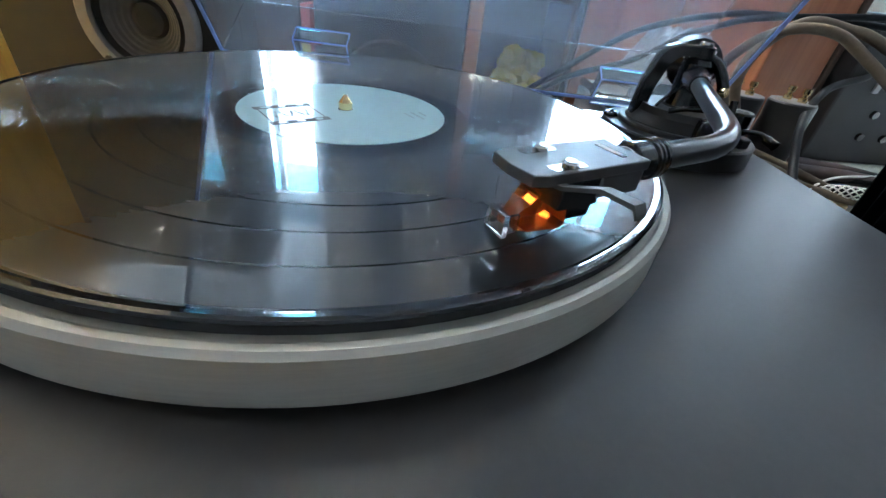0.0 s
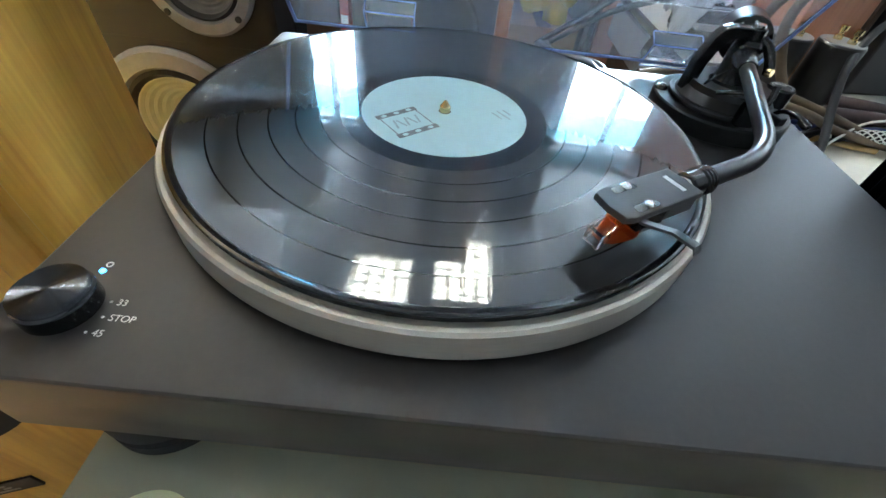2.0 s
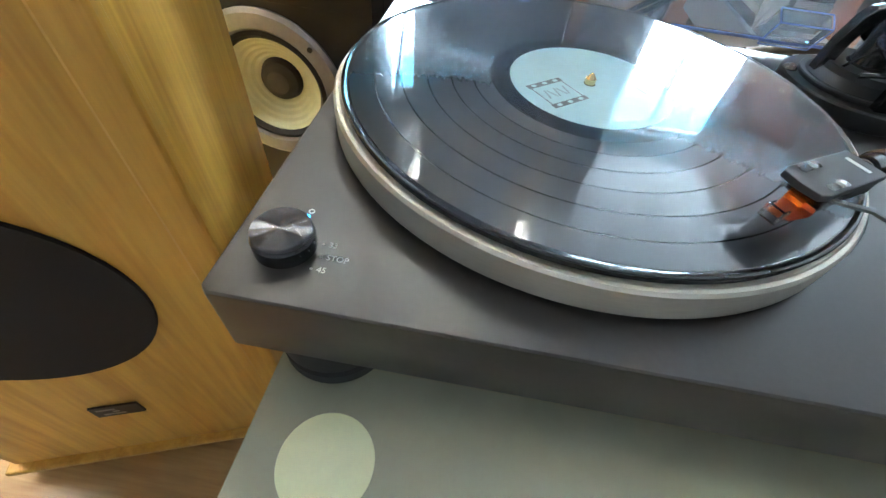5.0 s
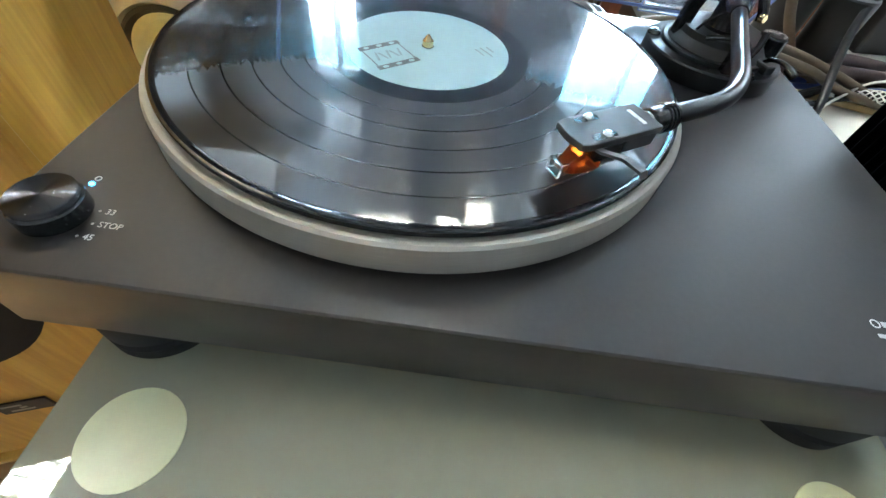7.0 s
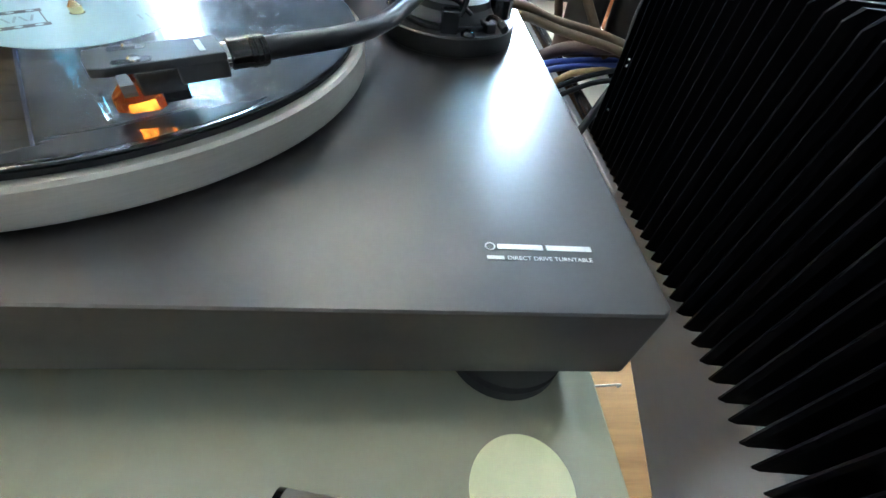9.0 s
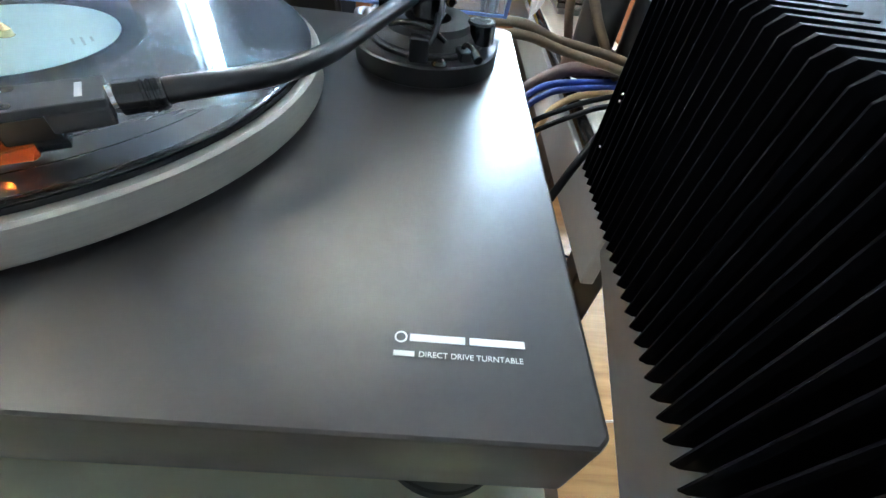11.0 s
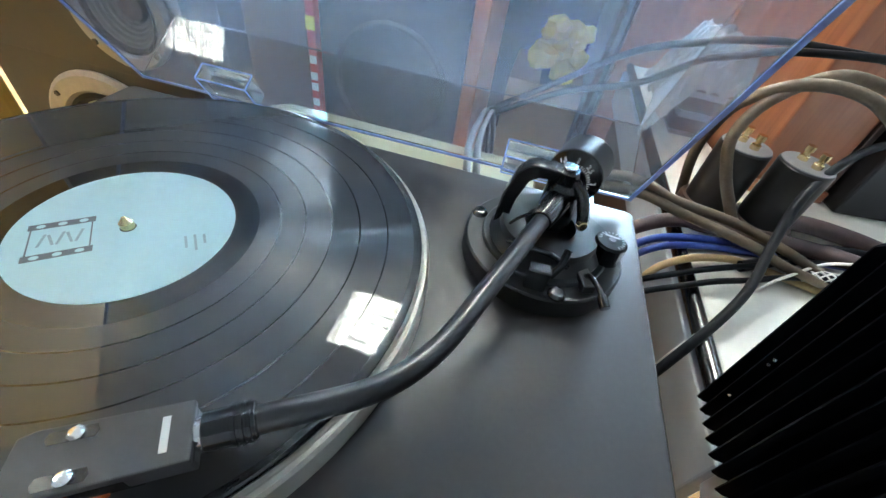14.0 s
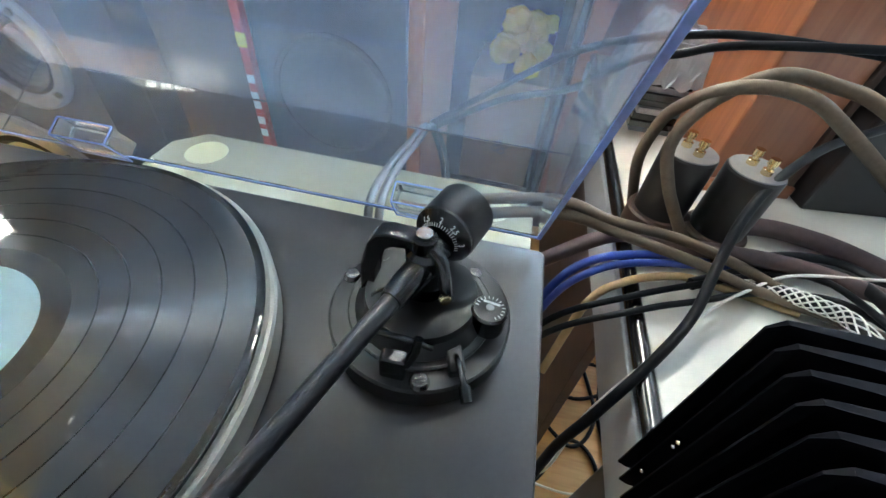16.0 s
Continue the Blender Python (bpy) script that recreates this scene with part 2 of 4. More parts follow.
M_WALL = mat("wall_paint", (0.13, 0.12, 0.11), 0.8, vary=0.05, scale=6, bump=0.0004)
M_MIDCONE = mat("grey_cone", (0.11, 0.105, 0.105), 0.45, vary=0.2, scale=80)
M_CEIL = mat("ceiling_paint", (0.19, 0.185, 0.17), 0.85, vary=0.04, scale=6)
M_FRAMEWHITE = mat("white_frame", (0.75, 0.75, 0.74), 0.4, vary=0.04, scale=20)
M_TABLE = mat("white_table", (0.76, 0.75, 0.69), 0.42, vary=0.06, scale=14, rough_vary=0.08)
M_GREYBOARD = mat("grey_board", (0.36, 0.39, 0.43), 0.5, vary=0.06, scale=14)
M_BROWNDARK = mat("dark_brown_board", (0.06, 0.035, 0.025), 0.5, vary=0.2, scale=20)
M_ARM = mat("arm_black_lacquer", (0.013, 0.013, 0.014), 0.3, vary=0.1, scale=200, coat=0.35)
M_AMP = mat("anodised_black", (0.0038, 0.0038, 0.0055), 0.7, 0.0, vary=0.15, scale=200, bump=0.00003, spec=0.05)
M_CAP = mat("black_sleeve", (0.012, 0.012, 0.013), 0.35, vary=0.15, scale=90)
M_CAPTOP = mat("grey_metal_top", (0.30, 0.31, 0.33), 0.4, 0.7, vary=0.08, scale=120)
M_CARD = mat("cardboard", (0.42, 0.30, 0.19), 0.85, vary=0.1, scale=30, bump=0.0002)
M_BLUEBLACK = mat("blue_black_paint", (0.022, 0.026, 0.042), 0.45, vary=0.2, scale=20)
M_YELLOW = mat("yellow_cloth", (0.75, 0.58, 0.06), 0.8, vary=0.2, scale=60, bump=0.001)
M_RED = mat("red_print", (0.45, 0.05, 0.04), 0.6, vary=0.1, scale=80)
M_TUBE = glow("lamp_tube", (1.0, 0.94, 0.76), TUBE_GLOW)
M_SKYGLOW = sky_glow()
M_LED = glow("blue_led", (0.10, 0.45, 1.0), 6.0)


# ---- building helpers ----
BASE = {}


def thing(name, at, label, category, group="", kind=""):
    e = new(name)
    e.empty_display_size = 0.02
    e.location = at
    BASE[e.name] = Vector(at)
    return tagged(e, label, category, group, kind)


def part(name, bm, material, parent=None, label="", smooth=True, sharp=19):
    me = bpy.data.meshes.new(name)
    bmesh.ops.recalc_face_normals(bm, faces=bm.faces[:])
    bm.to_mesh(me)
    bm.free()
    me.materials.append(material)
    if smooth:
        me.shade_smooth()
        me.set_sharp_from_angle(angle=radians(sharp))
    ob = new(name, me)
    if parent is not None:
        ob.parent = parent
        if parent.name in BASE:
            ob.matrix_parent_inverse = Matrix.Translation(-BASE[parent.name])
    if label:
        ob["label"] = label
    return ob


def box(x0, x1, y0, y1, z0, z1, bevel=0.0, m=None, bm=None, seg=2):
    bm2 = bmesh.new()
    bmesh.ops.create_cube(bm2, size=1)
    for v in bm2.verts:
        v.co = Vector(((x0 + x1) / 2 + v.co.x * (x1 - x0), (y0 + y1) / 2 + v.co.y * (y1 - y0), (z0 + z1) / 2 + v.co.z * (z1 - z0)))
    if bevel:
        bmesh.ops.bevel(bm2, geom=bm2.edges[:], offset=bevel, segments=seg, profile=0.5, affect="EDGES")
    if m is not None:
        bmesh.ops.transform(bm2, matrix=m, verts=bm2.verts[:])
    if bm is None:
        return bm2
    return join(bm, bm2)


def join(bm, other):
    me = bpy.data.meshes.new("tmp")
    other.to_mesh(me)
    other.free()
    bm.from_mesh(me)
    bpy.data.meshes.remove(me)
    return bm


def lathe(profile, seg=48, m=None, bm=None):
    """Turn a profile of (r, z) about z."""
    seg = max(seg, 24)
    b = bmesh.new()
    rings = []
    for r, z in profile:
        if r < 1e-6:
            rings.append([b.verts.new((0, 0, z))])
        else:
            rings.append([b.verts.new((r * math.cos(2 * math.pi * i / seg), r * math.sin(2 * math.pi * i / seg), z)) for i in range(seg)])
    for a, c in zip(rings, rings[1:]):
        for i in range(seg):
            j = (i + 1) % seg
            if len(a) == 1 and len(c) == 1:
                continue
            if len(a) == 1:
                b.faces.new((a[0], c[i], c[j]))
            elif len(c) == 1:
                b.faces.new((a[i], a[j], c[0]))
            else:
                b.faces.new((a[i], a[j], c[j], c[i]))
    if m is not None:
        bmesh.ops.transform(b, matrix=m, verts=b.verts[:])
    return b if bm is None else join(bm, b)


def rod(r, h, seg=24, bev=0.0005, m=None, bm=None):
    return lathe([(0, 0), (r - bev, 0), (r, bev), (r, h - bev), (r - bev, h), (0, h)], seg, m, bm)


def spline(points, steps=8):
    """A smooth curve through the points."""
    p = [Vector(q) for q in points]
    p = [p[0] * 2 - p[1]] + p + [p[-1] * 2 - p[-2]]
    out = []
    for i in range(1, len(p) - 2):
        for k in range(steps):
            t = k / steps
            a, b, c, d = p[i - 1], p[i], p[i + 1], p[i + 2]
            out.append(0.5 * (2 * b + (c - a) * t + (2 * a - 5 * b + 4 * c - d) * t * t + (3 * b - a - 3 * c + d) * t ** 3))
    return out + [p[-2]]


def sweep(path, radius, seg=10, bm=None):
    """A round section carried along a path, with closed ends; radius may be a list."""
    b = bmesh.new()
    seg = max(seg, 22)
    n = len(path)
    rad = radius if isinstance(radius, (list, tuple)) else [radius] * n
    up = Vector((0.13, 0.07, 0.99))
    rings = []
    for i, q in enumerate(path):
        d = (path[min(i + 1, n - 1)] - path[max(i - 1, 0)]).normalized()
        s = d.cross(up)
        if s.length < 1e-4:
            s = d.cross(Vector((1, 0, 0)))
        s.normalize()
        u = s.cross(d)
        up = u
        rings.append([b.verts.new(q + (s * math.cos(2 * math.pi * k / seg) + u * math.sin(2 * math.pi * k / seg)) * rad[i]) for k in range(seg)])
    for a, c in zip(rings, rings[1:]):
        for i in range(seg):
            b.faces.new((a[i], a[(i + 1) % seg], c[(i + 1) % seg], c[i]))
    b.faces.new(rings[0][::-1])
    b.faces.new(rings[-1])
    return b if bm is None else join(bm, b)


def prism(outline, z0, z1, bevel=0.0, m=None, bm=None):
    """A flat outline of (x, y) given a height."""
    b = bmesh.new()
    lo = [b.verts.new((x, y, z0)) for x, y in outline]
    hi = [b.verts.new((x, y, z1)) for x, y in outline]
    b.faces.new(lo[::-1])
    b.faces.new(hi)
    for i in range(len(lo)):
        j = (i + 1) % len(lo)
        b.faces.new((lo[i], lo[j], hi[j], hi[i]))
    if bevel:
        bmesh.ops.bevel(b, geom=b.edges[:], offset=bevel, segments=2, profile=0.5, affect="EDGES")
    if m is not None:
        bmesh.ops.transform(b, matrix=m, verts=b.verts[:])
    return b if bm is None else join(bm, b)


def lettering(name, words, size, m, material, parent, depth=0.00008):
    cu = bpy.data.curves.new(name, "FONT")
    cu.body, cu.size, cu.extrude = words, size, depth
    cu.align_x, cu.align_y = "LEFT", "CENTER"
    tmp = bpy.data.objects.new("tmp", cu)
    me = bpy.data.meshes.new_from_object(tmp)
    bpy.data.objects.remove(tmp)
    me.transform(m)
    me.materials.clear()
    me.materials.append(material)
    ob = new(name, me)
    ob.parent = parent
    if parent.name in BASE:
        ob.matrix_parent_inverse = Matrix.Translation(-BASE[parent.name])
    return ob


def frame_on(origin, xdir, zdir):
    """A pose with its x along xdir and its z along zdir."""
    x = Vector(xdir).normalized()
    z = Vector(zdir).normalized()
    y = z.cross(x).normalized()
    x = y.cross(z)
    m = Matrix((x, y, z)).transposed().to_4x4()
    m.translation = origin
    return m


# ---- room ----
FLOOR, CEILING = -0.655, 2.05
RX0, RX1, RY0, RY1 = -3.7, 2.8, -2.6, 3.2
WINS = [(-1.78, -0.72, 0.45, 1.88), (0.78, 2.74, 0.55, 1.88)]


def room():
    tagged(part("floor", box(RX0, RX1, RY0, RY1, FLOOR - 0.1, FLOOR), M_FLOORWOOD), "warm brown laminate board floor", "floor", kind="structure")
    tagged(part("ceiling", box(RX0, RX1, RY0, RY1, CEILING, CEILING + 0.1), M_CEIL), "off-white painted flat ceiling", "ceiling", kind="structure")
    for nm, b in (("wall_south", (RX0, RX1, RY0 - 0.15, RY0)), ("wall_west", (RX0 - 0.15, RX0, RY0, RY1)), ("wall_east", (RX1, RX1 + 0.15, RY0, RY1))):
        tagged(part(nm, box(b[0], b[1], b[2], b[3], FLOOR, CEILING), M_WALL), "plain pale painted room wall", "wall", kind="structure")
    bm = bmesh.new()
    xs = [RX0, WINS[0][0], WINS[0][1], WINS[1][0], WINS[1][1], RX1]
    for i in range(5):
        if i in (1, 3):
            w = WINS[i // 2]
            box(xs[i], xs[i + 1], RY1, RY1 + 0.2, FLOOR, w[2], bm=bm)
            box(xs[i], xs[i + 1], RY1, RY1 + 0.2, w[3], CEILING, bm=bm)
        else:
            box(xs[i], xs[i + 1], RY1, RY1 + 0.2, FLOOR, CEILING, bm=bm)
    tagged(part("wall_north", bm, M_WALL), "pale painted wall with two window openings", "wall", kind="structure")
    for k, (x0, x1, z0, z1) in enumerate(WINS):
        w = thing("window_%d" % (k + 1), ((x0 + x1) / 2, RY1 + 0.1, z0), "bright daylit window with white frame", "window", kind="structure")
        n = 3
        for i in range(n + 1):
            x = x0 + (x1 - x0) * i / n
            part("frame_bar", box(max(x0, x - 0.025), min(x1, x + 0.025), RY1 + 0.08, RY1 + 0.13, z0 + 0.03, z1 - 0.03, 0.004), M_FRAMEWHITE, w)
        for z in (z0, z1 - 0.03):
            part("frame_rail", box(x0, x1, RY1 + 0.08, RY1 + 0.13, z, z + 0.03, 0.004), M_FRAMEWHITE, w)
    tagged(part("backdrop", box(RX0, RX1, RY1 + 0.6, RY1 + 0.62, -0.4, 2.6), M_SKYGLOW), "bright hazy sky outside the windows", "sky", kind="structure")


room()


def ceiling_fixture(x, y, along=0.56, wide=0.38):
    f = thing("ceiling_light", (x, y, CEILING), "ceiling light with four bright tubes and a louvre", "ceiling light", "ceiling lights")
    z = CEILING
    part("housing", box(x - wide / 2 - 0.02, x + wide / 2 + 0.02, y - along / 2 - 0.02, y + along / 2 + 0.02, z - 0.02, z - 0.004, 0.003), M_FRAMEWHITE, f)
    for s in (-1, 1):
        cx, cy = x + s * (wide / 2 + 0.012), y + s * (along / 2 + 0.012)
        part("housing_side", box(cx - 0.008, cx + 0.008, y - along / 2 - 0.02, y + along / 2 + 0.02, z - 0.125, z - 0.0203, 0.001), M_FRAMEWHITE, f)
        part("housing_side", box(x - wide / 2 - 0.0035, x + wide / 2 + 0.0035, cy - 0.008, cy + 0.008, z - 0.125, z - 0.0203, 0.001), M_FRAMEWHITE, f)
    for i in range(4):
        cx = x - wide / 2 + wide * (i + 0.5) / 4
        part("tube", sweep([Vector((cx, y - along / 2, z - 0.052)), Vector((cx, y + along / 2, z - 0.052))], 0.026, 10), M_TUBE, f)
    for j in range(1, 8):
        cy = y - along / 2 + along * j / 8
        part("louvre_bar", box(x - wide / 2 - 0.003, x + wide / 2 + 0.003, cy - 0.004, cy + 0.004, z - 0.098, z - 0.083, 0.001), M_FRAMEWHITE, f)
    return f


for fx, fy in ((-3.09, 1.35), (-3.09, 2.42), (-1.70, 0.14), (-0.35, 1.35), (-0.35, 2.42), (0.19, 1.61)):
    ceiling_fixture(fx, fy)


# ---- rack shelf ----
def rack():
    r = thing("glass_shelf", (0.068, 0.047, FLOOR), "grey-green glass shelf under the turntable", "shelf")
    x0, x1, y0, y1, c = -0.1515, 0.2875, -0.31, 0.352, 0.03
    o = [(x0 + c, y0), (x1 - c, y0), (x1, y0 + c), (x1, y1 - c), (x1 - c, y1), (x0 + c, y1), (x0, y1 - c), (x0, y0 + c)]
    part("pane", prism(o, -0.0885, -0.0805, 0.0012), M_SHELF, r)
    for px, py in ((-0.108, -0.213), (0.239, -0.215), (-0.099, 0.312), (0.240, 0.312)):
        part("pad", rod(0.0237, 0.0008, 48, 0.0002, Matrix.Translation((px, py, -0.0805))), M_PAD, r, "pale round support pad")
        part("post", rod(0.02, -0.0886 - FLOOR, 24, 0.001, Matrix.Translation((px, py, FLOOR))), M_CHROME, r)


rack()


# ---- turntable ----
PX0, PX1, PY0, PY1 = -0.163, 0.2845, -0.1785, 0.171


def turntable():
    t = thing("turntable", (0.06, 0, -0.0804), "black direct drive turntable playing a record", "turntable")
    c = 0.004
    o = [(PX0 + c, PY0), (PX1 - c, PY0), (PX1, PY0 + c), (PX1, PY1 - c), (PX1 - c, PY1), (PX0 + c, PY1), (PX0, PY1 - c), (PX0, PY0 + c)]
    bm = prism(o, -0.043, 0.0, 0.0016)
    body = part("plinth", bm, M_PLINTH, t, "satin black plinth")
    for x in (PX0 + 0.04, PX1 - 0.0445):
        for y in (PY0 + 0.0335, PY1 - 0.035):
            f = part("foot", lathe([(0, -0.0804), (0.029, -0.0804), (0.0312, -0.078), (0.0312, -0.070), (0.0285, -0.0685), (0.0285, -0.066), (0.0312, -0.064), (0.0312, -0.0435), (0, -0.0435)], 48, Matrix.Translation((x, y, 0))), M_RUBBER, t, "round black rubber foot")
    part("platter", lathe([(0, 0.0022), (0.150, 0.0022), (0.1552, 0.0026), (0.1558, 0.0034), (0.1558, 0.0182), (0.1550, 0.0192), (0.1545, 0.0199), (0.1526, 0.0200), (0.1518, 0.0196), (0, 0.0196)], 160), M_SILVER, t, "brushed aluminium platter rim")
    part("mat", lathe([(0, 0.0197), (0.150, 0.0197), (0.150, 0.0222), (0, 0.0222)], 96), M_RUBBER, t)
    part("spindle", lathe([(0.0033, 0.0222), (0.0033, 0.0275), (0.0028, 0.0280), (0.0008, 0.0308), (0, 0.0310)], 24), M_GOLD, t, "brass coloured spindle")
    # speed knob
    kx, ky = -0.1380, -0.1478
    km = Matrix.Translation((kx, ky, 0))
    k = part("speed_knob", lathe([(0, 0.0002), (0.0134, 0.0002), (0.0137, 0.0006), (0.0137, 0.0076), (0.0131, 0.0082), (0.0128, 0.0088), (0, 0.0088)], 48, km), M_BLACK, t, "black speed knob")
    cap = part("knob_cap", lathe([(0, 0.0089), (0.0125, 0.0089), (0.0128, 0.0092), (0.0128, 0.0112), (0.0121, 0.0117), (0, 0.0117)], 48, km), MATS.get("spun") or spun(), k, "spun metal knob cap")
    part("led", lathe([(0, 0), (0.0012, 0), (0.0012, 0.0006), (0.0007, 0.0010), (0, 0.0011)], 16, Matrix.Translation((-0.1354, -0.1288, 0.0))), M_LED, t, "lit blue power lamp")
    z = 0.0002
    for words, x, y in (("33", -0.1200, -0.1435), ("STOP", -0.1187, -0.1507), ("45", -0.1205, -0.1578)):
        part("dot", rod(0.0006, 0.0002, 12, 0.00005, Matrix.Translation((x - 0.0024, y, 0.0001))), M_WHITEINK, t)
        lettering("lettering", words, 0.0042, Matrix.Translation((x, y, z)), M_WHITEINK, t)
    part("power_mark", lathe([(0.0010, 0.0001), (0.0015, 0.0001), (0.0015, 0.0003), (0.0010, 0.0003), (0.0010, 0.0001)], 20, Matrix.Translation((-0.1348, -0.1250, 0))), M_WHITEINK, t)
    # maker's mark as plain shapes, and the readable line under it
    part("maker_mark", lathe([(0.0016, 0.0001), (0.0022, 0.0001), (0.0022, 0.0003), (0.0016, 0.0003), (0.0016, 0.0001)], 24, Matrix.Translation((0.2185, -0.1450, 0))), M_WHITEINK, t)
    part("maker_bar", box(0.2215, 0.2405, -0.1464, -0.1436, 0.0001, 0.0003), M_WHITEINK, t)
    part("maker_bar", box(0.2420, 0.2612, -0.1464, -0.1436, 0.0001, 0.0003), M_WHITEINK, t)
    part("model_bar", box(0.2165, 0.2235, -0.1521, -0.1502, 0.0001, 0.0003), M_WHITEINK, t)
    lettering("lettering", "DIRECT DRIVE TURNTABLE", 0.0029, Matrix.Translation((0.2248, -0.1512, z)), M_WHITEINK, t)
    return t


def spun():
    """Lathe-turned metal: gloss spread across the turning marks."""
    m = bpy.data.materials.new("spun")
    m.use_nodes = True
    n, l = m.node_tree.nodes, m.node_tree.links
    gl, tan = n.new("ShaderNodeBsdfAnisotropic"), n.new("ShaderNodeTangent")
    gl.inputs["Color"].default_value = (0.11, 0.11, 0.12, 1)
    gl.inputs["Roughness"].default_value, gl.inputs["Anisotropy"].default_value = 0.2, 0.95
    tan.direction_type, tan.axis = "RADIAL", "Z"
    l.new(tan.outputs[0], gl.inputs["Tangent"])
    l.new(gl.outputs[0], n["Material Output"].inputs["Surface"])
    MATS["spun"] = m
    return m


TT = turntable()


def record():
    r = thing("record", (0, 0, 0.0222), "black vinyl record with a pale blue label", "record")
    prof = [(0.0037, 0.0223), (0.149, 0.0223), (0.1504, 0.0229), (0.151, 0.0236), (0.1505, 0.0242), (0.1494, 0.0244), (0.1482, 0.0242),
            (0.1474, 0.0240), (0.0037, 0.0240), (0.0037, 0.0223)]
    part("disc", lathe(prof, 180), M_VINYL, r, smooth=False)
    part("label", lathe([(0.0037, 0.0241), (0.0500, 0.0241), (0.0500, 0.0242), (0.0037, 0.0242), (0.0037, 0.0241)], 96), M_LABEL, r, "pale cyan paper label")
    # printed film strip and title block, in plain shapes
    lm = pose(0, 0, 0.02425, 0, 0, 131)
    lm = lm @ pose(0, 0.0275, 0, 0, 0, 90)
    cy = 0.0
    for x in (-0.0122, 0.0122):
        part("print_line", box(x - 0.0003, x + 0.0003, cy - 0.0115, cy + 0.0115, 0, 0.00008, 0, lm), M_INK, r)
    for side in (-1, 1):
        y = cy + side * 0.0115
        strip = part("print_strip", box(-0.0135, 0.0135, y - 0.0021, y + 0.0021, 0.00001, 0.00009, 0, lm), M_INK, r, "dark printed film strip")
        for x in (-0.0085, 0.0, 0.0085):
            part("print_hole", rod(0.0014, 0.00008, 20, 0.00001, lm @ Matrix.Translation((x, y, 0.00009)) @ Matrix.Diagonal((1.35, 0.95, 1, 1))), M_LABEL, strip, "pale perforation")
    for k in range(5):
        part("print_bar", box(-0.0006, 0.0006, -0.0050 + 0.0008 * (k % 2), 0.0042, 0, 0.00006, 0, lm @ pose(-0.0074 + 0.0037 * k, cy, 0, 0, 0, 16 if k % 2 else -14)), M_FAINTINK, r, "faint title stroke")
    lm = pose(0, 0, 0.02425, 0, 0, 131)
    for k, (x, w) in enumerate(((-0.020, 0.009), (-0.0215, 0.012), (-0.020, 0.007))):
        part("print_bar", box(x - w / 2, x + w / 2, -0.0255 - 0.0042 * k, -0.0243 - 0.0042 * k, 0, 0.00006, 0, lm), M_FAINTINK, r, "faint printed line")
    return r


record()


